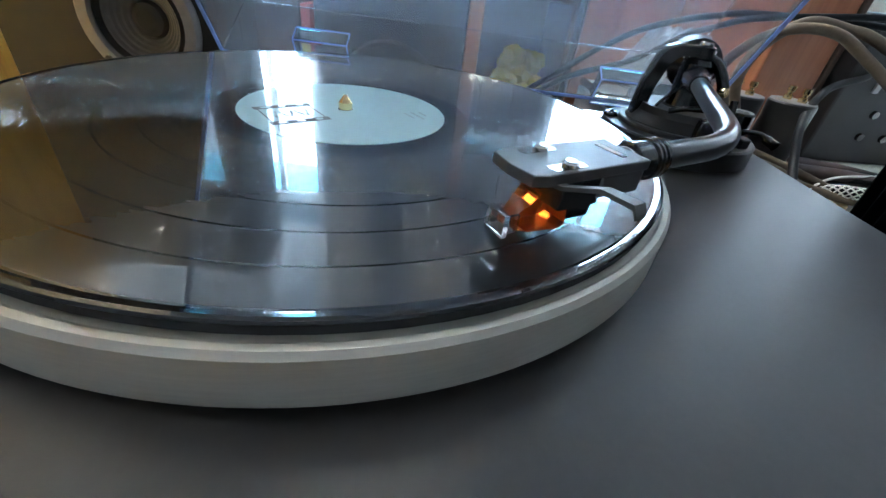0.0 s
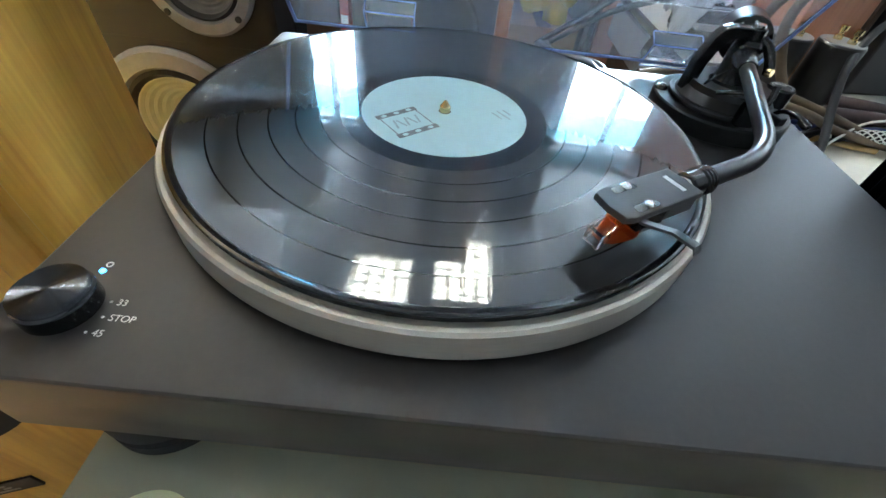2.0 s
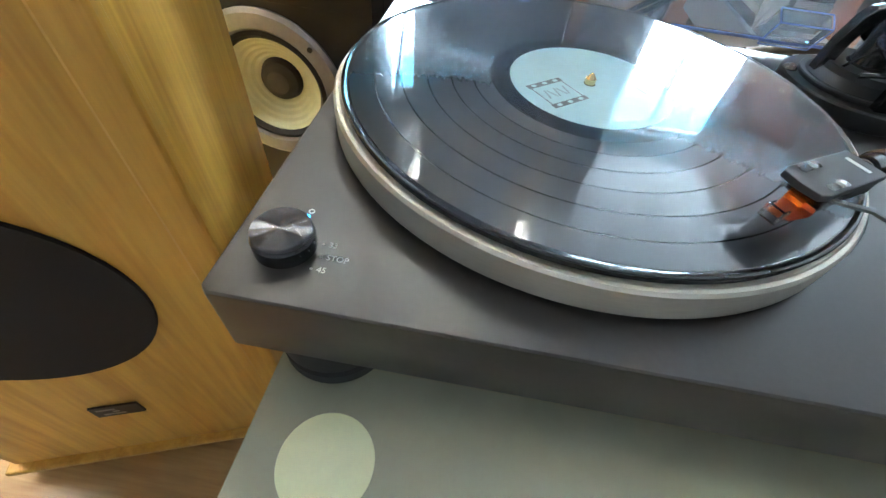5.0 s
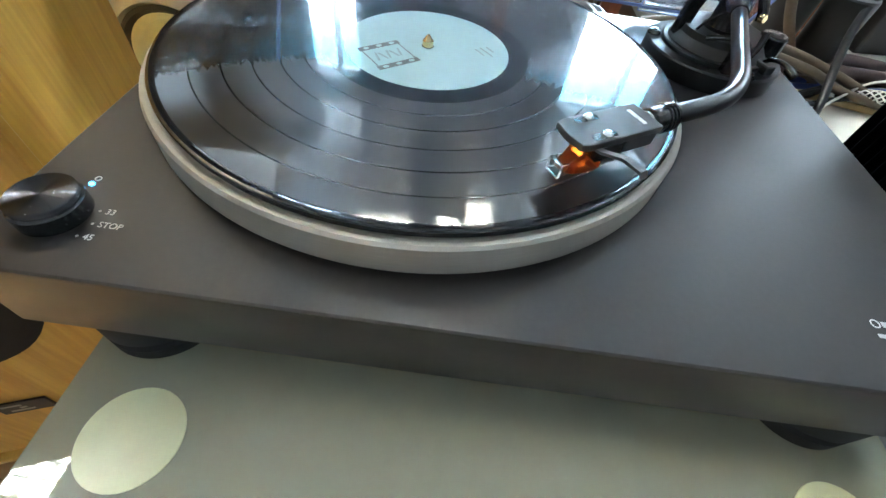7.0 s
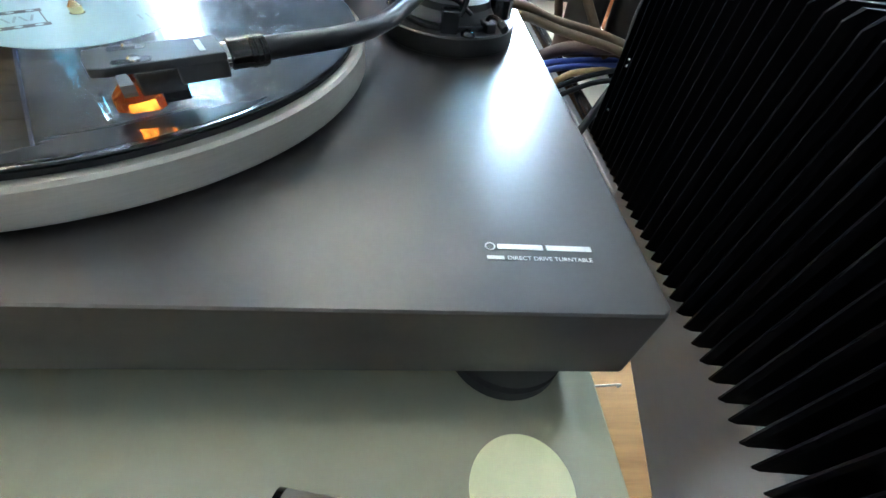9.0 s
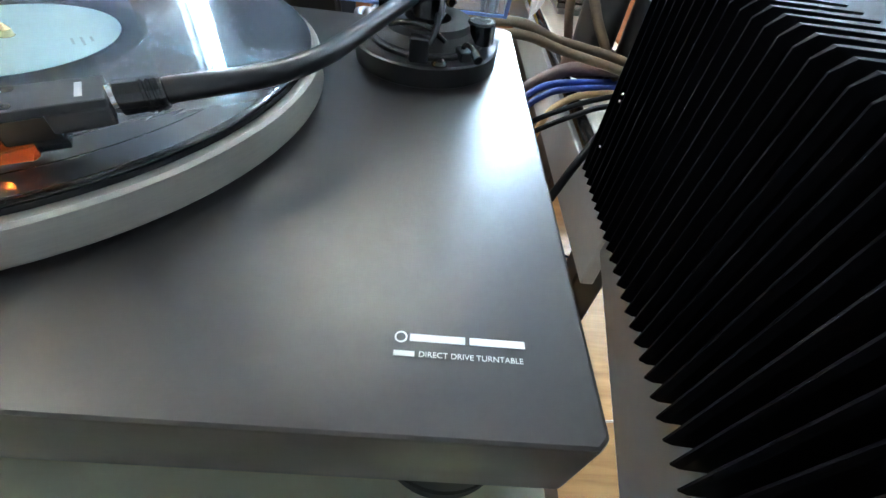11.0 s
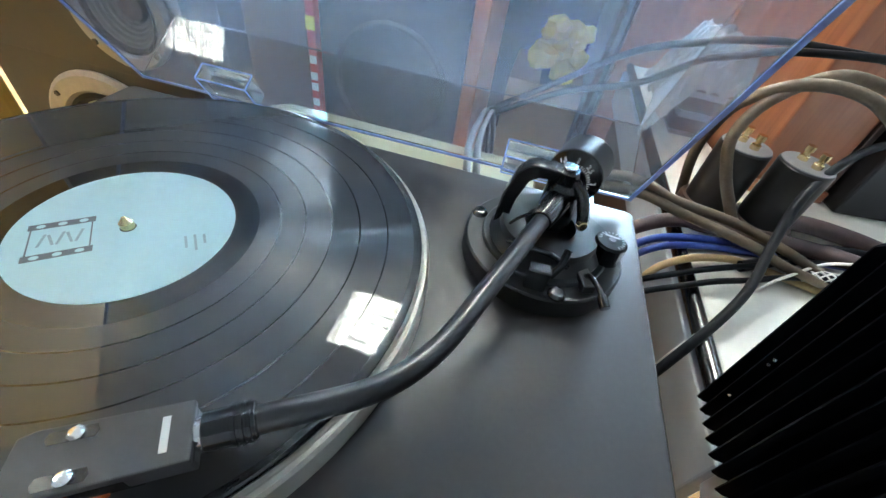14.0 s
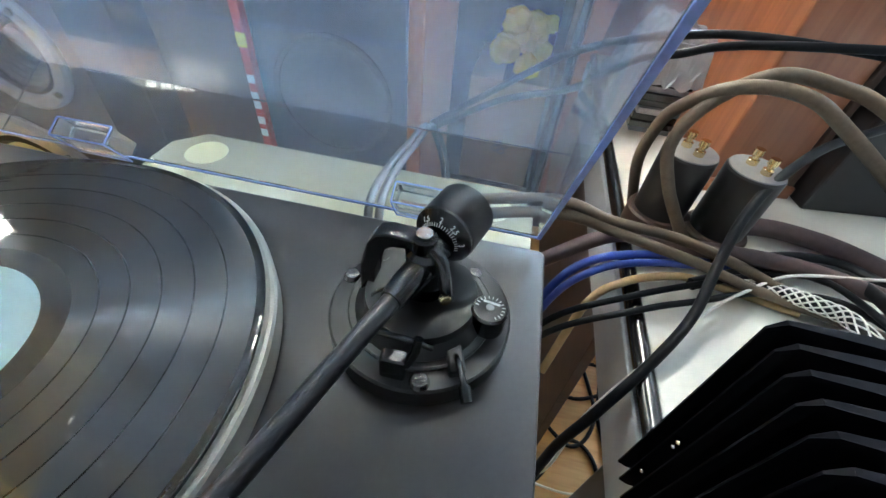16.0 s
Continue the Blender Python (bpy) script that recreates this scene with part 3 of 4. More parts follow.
def tonearm():
    ax = Vector((0.845, 0.535, 0)).normalized()
    sd = Vector((0.535, -0.845, 0)).normalized()
    t = thing("tonearm", (0.213, 0.092, 0.0), "black J-shaped tonearm on a round base", "tonearm")
    c = Vector((0.2135, 0.090, 0))
    M = Matrix.Translation(c)
    part("arm_base", lathe([(0, 0.0002), (0.0495, 0.0002), (0.0505, 0.001), (0.0505, 0.0130), (0.0493, 0.0142), (0, 0.0142)], 72, M), M_BLACKSATIN, t, "round black arm base")
    part("base_disc", lathe([(0, 0.0143), (0.0398, 0.0143), (0.0400, 0.0150), (0.0400, 0.0166), (0.0392, 0.0174), (0, 0.0174)], 64, M), M_BLACKSATIN, t, "raised black inner disc")
    part("pivot_ring", lathe([(0.016, 0.0143), (0.036, 0.0143), (0.036, 0.018), (0.031, 0.024), (0.030, 0.0285), (0.016, 0.0285), (0.016, 0.0143)], 56, M), M_BLACKSATIN, t)
    piv = Vector((0.2135, 0.094, 0.047))
    bend = Vector((0.1663, -0.0453, 0.043))
    col = Vector((0.1190, -0.0752, 0.0425))
    d1 = (piv - bend).normalized()
    d2 = (col - bend).normalized()
    pts = [piv - d1 * 0.012, piv - d1 * 0.05, bend + d1 * 0.034]
    a, b = bend + d1 * 0.030, bend + d2 * 0.026
    pts += [a * (1 - k) ** 2 + bend * 2 * k * (1 - k) + b * k * k for k in [i / 10 for i in range(11)]]
    pts += [bend + d2 * 0.032, col]
    part("arm_tube", sweep(pts, 0.0047, 24), M_ARM, t, "glossy black curved tube")
    part("arm_sleeve", sweep([piv - d1 * 0.030, piv - d1 * 0.027, piv - d1 * 0.004, piv + d1 * 0.016], [0.0058, 0.0066, 0.0085, 0.0085], 24), M_BLACK, t)
    colm = part("collar", sweep([col + d2 * (-0.004), col + d2 * (-0.0035), col + d2 * 0.0112, col + d2 * 0.0117], [0.0050, 0.0063, 0.0063, 0.0055], 28), M_BLACK, t, "knurled locking collar")
    for k in range(3):
        q = col + d2 * (-0.0025 + 0.0022 * k)
        part("knurl", sweep([q, q + d2 * 0.0003, q + d2 * 0.0013, q + d2 * 0.0016], [0.0062, 0.0069, 0.0069, 0.0062], 28), M_BLACK, colm)
    # counterweight
    cw = piv + d1 * 0.026 + Vector((0, 0, 0.005))
    part("counterweight", lathe([(0, -0.012), (0.0165, -0.012), (0.0172, -0.0113), (0.0172, 0.0115), (0.0162, 0.0125), (0, 0.0125)], 48, frame_on(cw + d1 * 0.004, (1, 0, 0), d1)), M_BLACKSATIN, t, "black counterweight")
    part("gauge_ring", lathe([(0, -0.0065), (0.0092, -0.0065), (0.0168, -0.0012), (0.0169, 0), (0, 0)], 48, frame_on(cw - d1 * 0.0082, (1, 0, 0), d1)), M_BLACK, t, "black tracking force ring")
    gm = frame_on(cw - d1 * 0.0082, d1.cross(Vector((0, 0, 1))), -d1)
    slope = Matrix.Translation((0, 0.0092, 0.00665)) @ Matrix.Rotation(math.atan2(-0.0053, 0.0076), 4, "X")
    for k in range(-12, 9):
        ln = 0.0030 if k % 5 == 0 else 0.0019
        part("tick", box(-0.00016, 0.00016, 0.0006, 0.0006 + ln, 0, 0.0003, 0, gm @ Matrix.Rotation(radians(k * 8), 4, "Z") @ slope), M_WHITEINK, t)
    for words, q in (("1.5", 40), ("2", 0), ("2.5", -40), ("3", -80)):
        lettering("lettering", words, 0.0040, gm @ Matrix.Rotation(radians(q), 4, "Z") @ slope @ Matrix.Translation((-0.0010 * len(words), 0.0043, 0.0002)), M_WHITEINK, t)
    # gimbal yoke
    yh = Vector((0.0280, -0.0015, 0)).normalized()
    ym = frame_on(Vector((0.2125, 0.0925, 0)), yh, yh.cross(Vector((0, 0, 1))))
    arch = [(-0.0335, 0.018), (-0.0325, 0.040), (-0.0280, 0.0570), (-0.0235, 0.0635), (-0.0175, 0.0660), (0.0040, 0.0660), (0.0045, 0.0600), (-0.0155, 0.0595),
            (-0.0205, 0.0550), (-0.0250, 0.0400), (-0.0255, 0.018)]
    part("yoke", prism(arch, -0.0052, 0.0052, 0.0011, ym), M_BLACK, t, "flat black arched bearing yoke")
    part("yoke_boss", rod(0.0066, 0.0080, 28, 0.0008, Matrix.Translation((0.2125, 0.0925, 0.0582))), M_BLACK, t)
    part("yoke_screw", rod(0.0042, 0.002, 20, 0.0004, Matrix.Translation((0.2125, 0.0925, 0.0663))), M_CHROME, t)
    part("yoke", sweep(spline([(0.2135, 0.0930, 0.061), (0.2225, 0.0872, 0.056), (0.2268, 0.0812, 0.047), (0.2285, 0.0790, 0.040)], 6), 0.0035, 12), M_BLACK, t)
    part("pivot_block", lathe([(0, 0.0286), (0.012, 0.0286), (0.011, 0.034), (0.0105, 0.055), (0.0085, 0.058), (0, 0.058)], 32, Matrix.Translation((0.2135, 0.094, 0))), M_BLACK, t)
    for x, y in ((0.1693, 0.1010), (0.2390, 0.1214), (0.2237, 0.0460)):
        s = part("base_screw", lathe([(0, 0.0142), (0.0052, 0.0142), (0.0052, 0.0150), (0.0038, 0.0172), (0, 0.0178)], 24, Matrix.Translation((x, y, 0))), M_STEEL, t, "steel cross-head screw")
        for k in (0, 90):
            part("screw_slot", box(-0.0022, 0.0022, -0.0004, 0.0004, 0.0172, 0.0181, 0, pose(x, y, 0, 0, 0, 30 + k)), M_BLACK, s)
    part("anti_skate_knob", lathe([(0, 0.0143), (0.0098, 0.0143), (0.0098, 0.0268), (0.009, 0.0278), (0, 0.0278)], 32, Matrix.Translation((0.2505, 0.0865, 0.0025))), M_BLACK, t)
    part("dial_face", lathe([(0, 0.0279), (0.0086, 0.0279), (0.0086, 0.0282), (0, 0.0282)], 32, Matrix.Translation((0.2505, 0.0865, 0.0025))), M_BLACKSATIN, t)
    for k in range(14):
        q = radians(-150 + k * 18)
        part("dial_mark", box(-0.0002, 0.0002, 0.0060, 0.0078, 0.0307, 0.0309, 0, pose(0.2505, 0.0865, 0, 0, 0, math.degrees(q))), M_WHITEINK, t)
    part("dial_bar", box(-0.0045, 0.0045, 0.0028, 0.0042, 0.0307, 0.0309, 0, pose(0.2505, 0.0865, 0, 0, 0, -8)), M_WHITEINK, t)
    part("dial_hub", rod(0.0022, 0.0009, 20, 0.0002, Matrix.Translation((0.2505, 0.0865, 0.0306))), M_CAPTOP, t)
    part("cue_bracket", box(-0.004, 0.004, -0.012, 0.006, 0.0143, 0.0205, 0.001, pose(0.2370, 0.064, 0, 0, 0, 20)), M_BLACKSATIN, t)
    part("lift_bar", sweep(spline([(0.226, 0.060, 0.024), (0.214, 0.056, 0.033), (0.200, 0.056, 0.034), (0.190, 0.062, 0.030)], 6), 0.0017, 10), M_BLACK, t)
    part("signal_lead", sweep(spline([(0.206, 0.078, 0.044), (0.196, 0.076, 0.040), (0.189, 0.080, 0.028), (0.192, 0.086, 0.019)], 6), 0.0009, 8), M_BLACK, t)
    part("adjust_screw", rod(0.003, 0.004, 20, 0.0005, frame_on((0.2265, 0.0785, 0.0420), (0, 0, 1), (0.5, -0.85, 0.1))), M_GOLD, t)
    # cue lever and arm rest
    part("cue_lever", sweep(spline([(0.2380, 0.0630, 0.018), (0.2395, 0.0570, 0.024), (0.2430, 0.0480, 0.026), (0.2460, 0.0420, 0.024)], 6), 0.0016, 10), M_BLACK, t)
    part("lever_tip", sweep([Vector((0.2450, 0.0440, 0.0245)), Vector((0.2475, 0.0375, 0.0225))], 0.0028, 12), M_BLACK, t)
    part("arm_rest", box(0.204, 0.2165, 0.0440, 0.0520, 0.0143, 0.030, 0.0015), M_BLACK, t)
    part("rest_clip", sweep(spline([(0.2165, 0.047, 0.026), (0.220, 0.049, 0.034), (0.221, 0.052, 0.042)], 5), 0.0022, 10), M_BLACK, t)
    # headshell
    hm = frame_on(Vector((0.0885, -0.0946, 0.047)), ax, (0, 0, 1))
    hs = thing("headshell", (0.0885, -0.0946, 0.03), "grey slotted headshell with an orange cartridge", "headshell")
    o = [(-0.0225, -0.0085), (-0.0232, 0.0), (-0.0225, 0.0085), (-0.018, 0.0100), (0.0225, 0.0095), (0.0225, -0.0095), (-0.018, -0.0100)]
    part("shell", prism(o, -0.0032, 0, 0.0006, hm), M_SHELL, hs, "matt grey headshell plate")
    part("shell_rear", prism([(0.004, -0.0088), (0.0225, -0.0088), (0.0225, 0.0088), (0.004, 0.0088)], -0.0105, -0.0031, 0.001, hm), M_SHELL, hs)
    part("bayonet", rod(0.0052, 0.0026, 24, 0.0003, hm @ frame_on((0.0224, 0, -0.0046), (0, 1, 0), (1, 0, 0))), M_CHROME, hs)
    for y in (-0.0062, 0.0062):
        # Flush black plate paints the shaded depth of an open slot.
        part("slot", prism([(-0.0145 + 0.0, y - 0.0019), (-0.003, y - 0.0019), (-0.0022, y), (-0.003, y + 0.0019), (-0.0145, y + 0.0019), (-0.0153, y)], 0.00005, 0.0002, 0, hm), M_BLACK, hs, "slot with its dark depth painted on")
        part("slot_screw", lathe([(0, 0.0002), (0.0023, 0.0002), (0.0023, 0.001), (0.0015, 0.0017), (0, 0.0018)], 20, hm @ Matrix.Translation((-0.0078, y, 0))), M_CHROME, hs, "bright steel screw")
    lift = bmesh.new()
    side, prev = Vector((0.815, 0.579, 0)), None
    for (px, py, pz), w in zip(((0.0790, -0.1055, 0.0433), (0.0832, -0.1115, 0.0440), (0.0894, -0.1205, 0.0484), (0.0945, -0.1277, 0.0488), (0.0952, -0.1287, 0.0468)), (0.0016, 0.0016, 0.0017, 0.0020, 0.0020)):
        p = Vector((px, py, pz))
        ring = [lift.verts.new(p + side * a + Vector((0, 0, b))) for a, b in ((-w, -0.0006), (w, -0.0006), (w, 0.0006), (-w, 0.0006))]
        if prev:
            for i in range(4):
                lift.faces.new((prev[i], prev[(i + 1) % 4], ring[(i + 1) % 4], ring[i]))
        else:
            lift.faces.new(ring[::-1])
        prev = ring
    lift.faces.new(prev)
    part("finger_lift", lift, M_SHELL, hs, "bent finger lift", smooth=False)
    part("maker_bar", box(0.0140, 0.0162, -0.0055, 0.0055, 0.00005, 0.0002, 0, hm), M_WHITEINK, hs)
    part("cartridge_body", prism([(-0.010, -0.0082), (0.006, -0.0082), (0.006, 0.0082), (-0.010, 0.0082)], -0.0125, -0.0033, 0.0008, hm), M_BLACK, hs)
    b = bmesh.new()
    sec = [(-0.0200, 0.0032, -0.0188, -0.0150), (-0.0160, 0.0048, -0.0196, -0.0112), (-0.0135, 0.0052, -0.0196, -0.0085), (-0.0060, 0.0066, -0.0192, -0.0075), (-0.0035, 0.0066, -0.0180, -0.0100)]
    prev = None
    for x, w, z0, z1 in sec:
        ring = [b.verts.new(hm @ Vector(p)) for p in ((x, -w, z0), (x, w, z0), (x, w * 0.8, z1), (x, -w * 0.8, z1))]
        if prev:
            for i in range(4):
                b.faces.new((prev[i], prev[(i + 1) % 4], ring[(i + 1) % 4], ring[i]))
        else:
            b.faces.new(ring[::-1])
        prev = ring
    b.faces.new(prev)
    part("cartridge_foot", prism([(-0.0034, -0.0064), (0.0060, -0.0064), (0.0060, 0.0064), (-0.0034, 0.0064)], -0.0172, -0.0126, 0.0006, hm), M_BLACK, hs)
    part("stylus_body", b, M_ORANGE, hs, "translucent orange stylus holder", smooth=False)
    g = box(-0.0245, -0.0225, -0.0042, 0.0042, -0.0205, -0.0135, 0.0003, hm)
    for y in (-0.0040, 0.0030):
        box(-0.0225, -0.0190, y, y + 0.001, -0.0195, -0.0140, 0, hm, g)
    part("stylus_guard", g, M_TIP, hs, "clear stylus guard", smooth=False)


tonearm()


# ---- dust cover ----
def dust_cover():
    a = radians(58)
    # local: x across, y up the panel, z towards the open side
    m = frame_on(Vector((0.064, 0.1745, 0.0085)), (1, 0, 0), (0, -math.sin(a), -math.cos(a)))
    w, deep, tall, th = 0.215, 0.066, 0.35, 0.0032
    d = thing("dust_cover", (0.064, 0.1745, 0.0085), "open clear acrylic dust cover of the turntable", "dust cover")
    part("rear_wall", box(-w, w, 0, th, -deep, 0, 0.0006, m), M_CLEAR, d)
    part("panel", box(-w, w, 0, tall, -deep - th, -deep, 0.0006, m), M_CLEAR, d)
    for s in (-1, 1):
        part("side_wall", box(min(s * w, s * (w - th)), max(s * w, s * (w - th)), th, tall, -deep, 0, 0.0006, m), M_CLEAR, d)
    part("front_wall", box(-w, w, tall - th, tall, -deep, 0, 0.0006, m), M_CLEAR, d)
    # Thin strips hold the edge glint as plain blue colour.
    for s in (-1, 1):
        part("cut_edge", box(s * (w - th / 2) - th / 2, s * (w - th / 2) + th / 2, 0, tall, 0.0002, 0.0016, 0.0004, m), M_EDGEGLINT, d, "cut edge with its blue glint painted in")
    part("cut_edge", box(-w + th, w - th, 0, th, 0.0002, 0.0014, 0.0004, m), M_EDGEGLINT, d, "cut edge with its blue glint painted in")
    for x in (-0.124, 0.133):
        hb = box(x - 0.022, x + 0.022, -0.002, 0.025, -0.012, 0.003, 0.0025, m)
        block = part("hinge_block", hb, M_CLEAR, d, "clear hinge socket")
        # Socket rims take the same painted blue glint.
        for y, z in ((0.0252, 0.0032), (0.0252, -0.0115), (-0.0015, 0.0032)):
            part("block_edge", box(x - 0.022, x + 0.022, y - 0.0005, y + 0.0005, z - 0.0005, z + 0.0005, 0.0002, m), M_EDGEGLINT, block, "socket edge with its blue glint painted in")
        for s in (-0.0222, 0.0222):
            part("block_edge", box(x + s - 0.0005, x + s + 0.0005, -0.001, 0.0247, 0.0027, 0.0037, 0.0002, m), M_EDGEGLINT, block, "socket edge with its blue glint painted in")
            part("block_edge", box(x + s - 0.0005, x + s + 0.0005, 0.0247, 0.0257, -0.011, 0.0027, 0.0002, m), M_EDGEGLINT, block, "socket edge with its blue glint painted in")


dust_cover()


# ---- oak loudspeaker ----
def oak_speaker():
    n = Vector((0.34, -0.94, 0)).normalized()
    x = Vector((0.94, 0.34, 0)).normalized()
    e = Vector((-0.277, -0.052, FLOOR + 0.035))
    m = frame_on(e, x, (0, 0, 1))   # local x to the right edge (0), y back, z up
    s = thing("oak_speaker", tuple(e), "tall oak floor-standing loudspeaker with dark oval grille", "loudspeaker")
    wd, dp, h = 0.43, 0.272, 1.15
    part("cabinet", box(-wd, 0, 0, dp, 0.012, h, 0.006, m), M_OAK, s, "golden oak veneer cabinet")
    part("edge_strip", box(-0.026, 0.004, -0.004, 0.012, 0.012, h, 0.003, m), M_OAK, s)
    part("base_plate", box(-wd - 0.01, 0.01, -0.012, dp, 0, 0.0118, 0.003, m), M_OAK, s)
    o = [(0.138 * math.cos(q), 0.135 * math.sin(q)) for q in [2 * math.pi * i / 48 for i in range(48)]]
    om = m @ frame_on((-wd / 2, -0.0005, 0.415), (1, 0, 0), (0, -1, 0))
    part("oval_grille", prism(o, -0.002, 0.004, 0.002, om), M_CLOTH, s, "black cloth oval grille")
    part("badge", box(-wd / 2 - 0.03, -wd / 2 + 0.028, -0.0035, -0.0005, 0.152, 0.182, 0.0006, m), M_CABBLACK, s, "small dark badge")
    for k, (bx, bz, bw) in enumerate(((-0.012, 0.174, 0.022), (-0.002, 0.167, 0.008), (-0.006, 0.160, 0.026))):
        part("badge_mark", box(-wd / 2 + bx - bw / 2, -wd / 2 + bx + bw / 2, -0.0039, -0.0036, bz - 0.002, bz + 0.002, 0, m), M_GREYCAST, s, "pale badge mark")
    for px in (-wd + 0.06, -0.06):
        for py in (0.05, dp - 0.05):
            part("foot", rod(0.03, 0.035, 20, 0.002, m @ Matrix.Translation((px, py, -0.035))), M_RUBBER, s)


oak_speaker()


# ---- black loudspeaker ----
def driver(parent, at, r, cone, ring, n, frame_mat, corner):
    m = frame_on(at, (1, 0, 0), n)
    part("driver_frame", lathe([(r * 0.86, 0), (r * 1.16, 0), (r * 1.16, 0.004), (r * 1.1, 0.008), (r * 0.9, 0.008), (r * 0.86, 0.003), (r * 0.86, 0)], 48, m), frame_mat, parent, "grey cast driver frame")
    part("surround", lathe([(r * 0.74, -0.002), (r * 0.80, 0.006), (r * 0.87, 0.002), (r * 0.87, -0.01), (r * 0.74, -0.01), (r * 0.74, -0.002)], 48, m), M_RUBBER, parent)
    prof = [(r * 0.76, -0.001)] + [(r * (0.76 - 0.42 * k / 10), -0.001 - r * 0.32 * k / 10 + (0.0012 if k % 2 else 0)) for k in range(1, 11)] + [(0, -r * 0.33)]
    part("cone", lathe(prof, 48, m), cone, parent)
    part("dust_cap", lathe([(r * 0.34, -r * 0.33), (r * 0.30, -r * 0.22), (r * 0.18, -r * 0.16), (0, -r * 0.14)], 32, m), ring, parent)
    for k in range(4):
        q = math.pi / 4 + k * math.pi / 2
        part("driver_screw", rod(0.004, 0.003, 12, 0.0005, m @ Matrix.Translation((r * 1.03 * math.cos(q), r * 1.03 * math.sin(q), 0.0078))), M_BLACKSATIN, parent)


def holed_plate(x0, x1, z0, z1, y0, y1, cx, cz, r):
    """A board standing in x and z, with a round hole through it."""
    ang = [2 * math.pi * i / 48 for i in range(48)] + [math.atan2(z - cz, x - cx) % (2 * math.pi) for x in (x0, x1) for z in (z0, z1)]
    ang = sorted(set(round(a, 6) for a in ang))
    b = bmesh.new()
    rings = {}
    for y in (y0, y1):
        inner, outer = [], []
        for a in ang:
            c, q = math.cos(a), math.sin(a)
            k = min((x1 - cx) / c if c > 1e-9 else 9, (x0 - cx) / c if c < -1e-9 else 9, (z1 - cz) / q if q > 1e-9 else 9, (z0 - cz) / q if q < -1e-9 else 9)
            inner.append(b.verts.new((cx + r * c, y, cz + r * q)))
            outer.append(b.verts.new((cx + k * c, y, cz + k * q)))
        rings[y] = (inner, outer)
    n = len(ang)
    for i in range(n):
        j = (i + 1) % n
        for y in (y0, y1):
            inn, out = rings[y]
            b.faces.new((inn[i], inn[j], out[j], out[i]))
        for k in (0, 1):
            f, g = rings[y0][k], rings[y1][k]
            b.faces.new((f[i], f[j], g[j], g[i]))
    return b


def black_speaker():
    s = thing("black_speaker", (-0.40, 0.45, FLOOR), "black loudspeaker with cream woofer and grey frames", "loudspeaker")
    y = 0.33
    part("cabinet", box(-0.58, -0.235, y + 0.06, y + 0.115, FLOOR + 0.001, 0.42, 0.004), M_CABBLACK, s, "black cabinet")
    part("baffle", holed_plate(-0.58, -0.235, FLOOR + 0.001, -0.085, y, y + 0.0598, -0.405, -0.215, 0.096), M_CABBLACK, s)
    part("baffle", holed_plate(-0.58, -0.235, -0.0848, 0.42, y, y + 0.0598, -0.325, 0.0, 0.058), M_CABBLACK, s)
    driver(s, Vector((-0.405, y - 0.001, -0.215)), 0.105, M_CREAM, M_DARKCONE, (0, -1, 0), M_GREYCAST, True)
    driver(s, Vector((-0.325, y - 0.001, 0.0)), 0.062, M_MIDCONE, M_DARKCONE, (0, -1, 0), M_GREYCAST, True)


black_speaker()


# ---- side table, amplifier and the things on it ----
def side_table():
    t = thing("side_table", (0.9, 0.25, FLOOR), "white-topped side table with a dark tubular edge", "table")
    part("top", box(0.402, 1.5, -0.6, 0.95, -0.113, -0.1, 0.002), M_TABLE, t, "white table top")
    part("edge_tube", sweep([Vector((0.395, 0.05, -0.105)), Vector((0.395, 0.95, -0.105))], 0.0085, 16), M_BLACK, t, "dark glossy edge tube")
    part("edge_panel", prism([(-0.6, -0.1), (-0.6, -0.40), (0.04, -0.135), (0.04, -0.1)], 0.384, 0.4015, 0.001, Matrix(((0, 0, 1, 0), (1, 0, 0, 0), (0, 1, 0, 0), (0, 0, 0, 1)))), M_GREYBOARD, t, "pale grey edge panel")
    part("apron", box(0.386, 0.4, 0.046, 0.95, -0.19, -0.116, 0.002), M_GREYBOARD, t)
    part("side_panel", box(0.41, 0.425, 0.30, 0.95, FLOOR, -0.1135, 0.001), M_BROWNDARK, t)
    for y in (-0.58, 0.10):
        part("leg", box(0.41, 0.45, y, y + 0.04, FLOOR, -0.1135, 0.003), M_BLACKSATIN, t)


side_table()


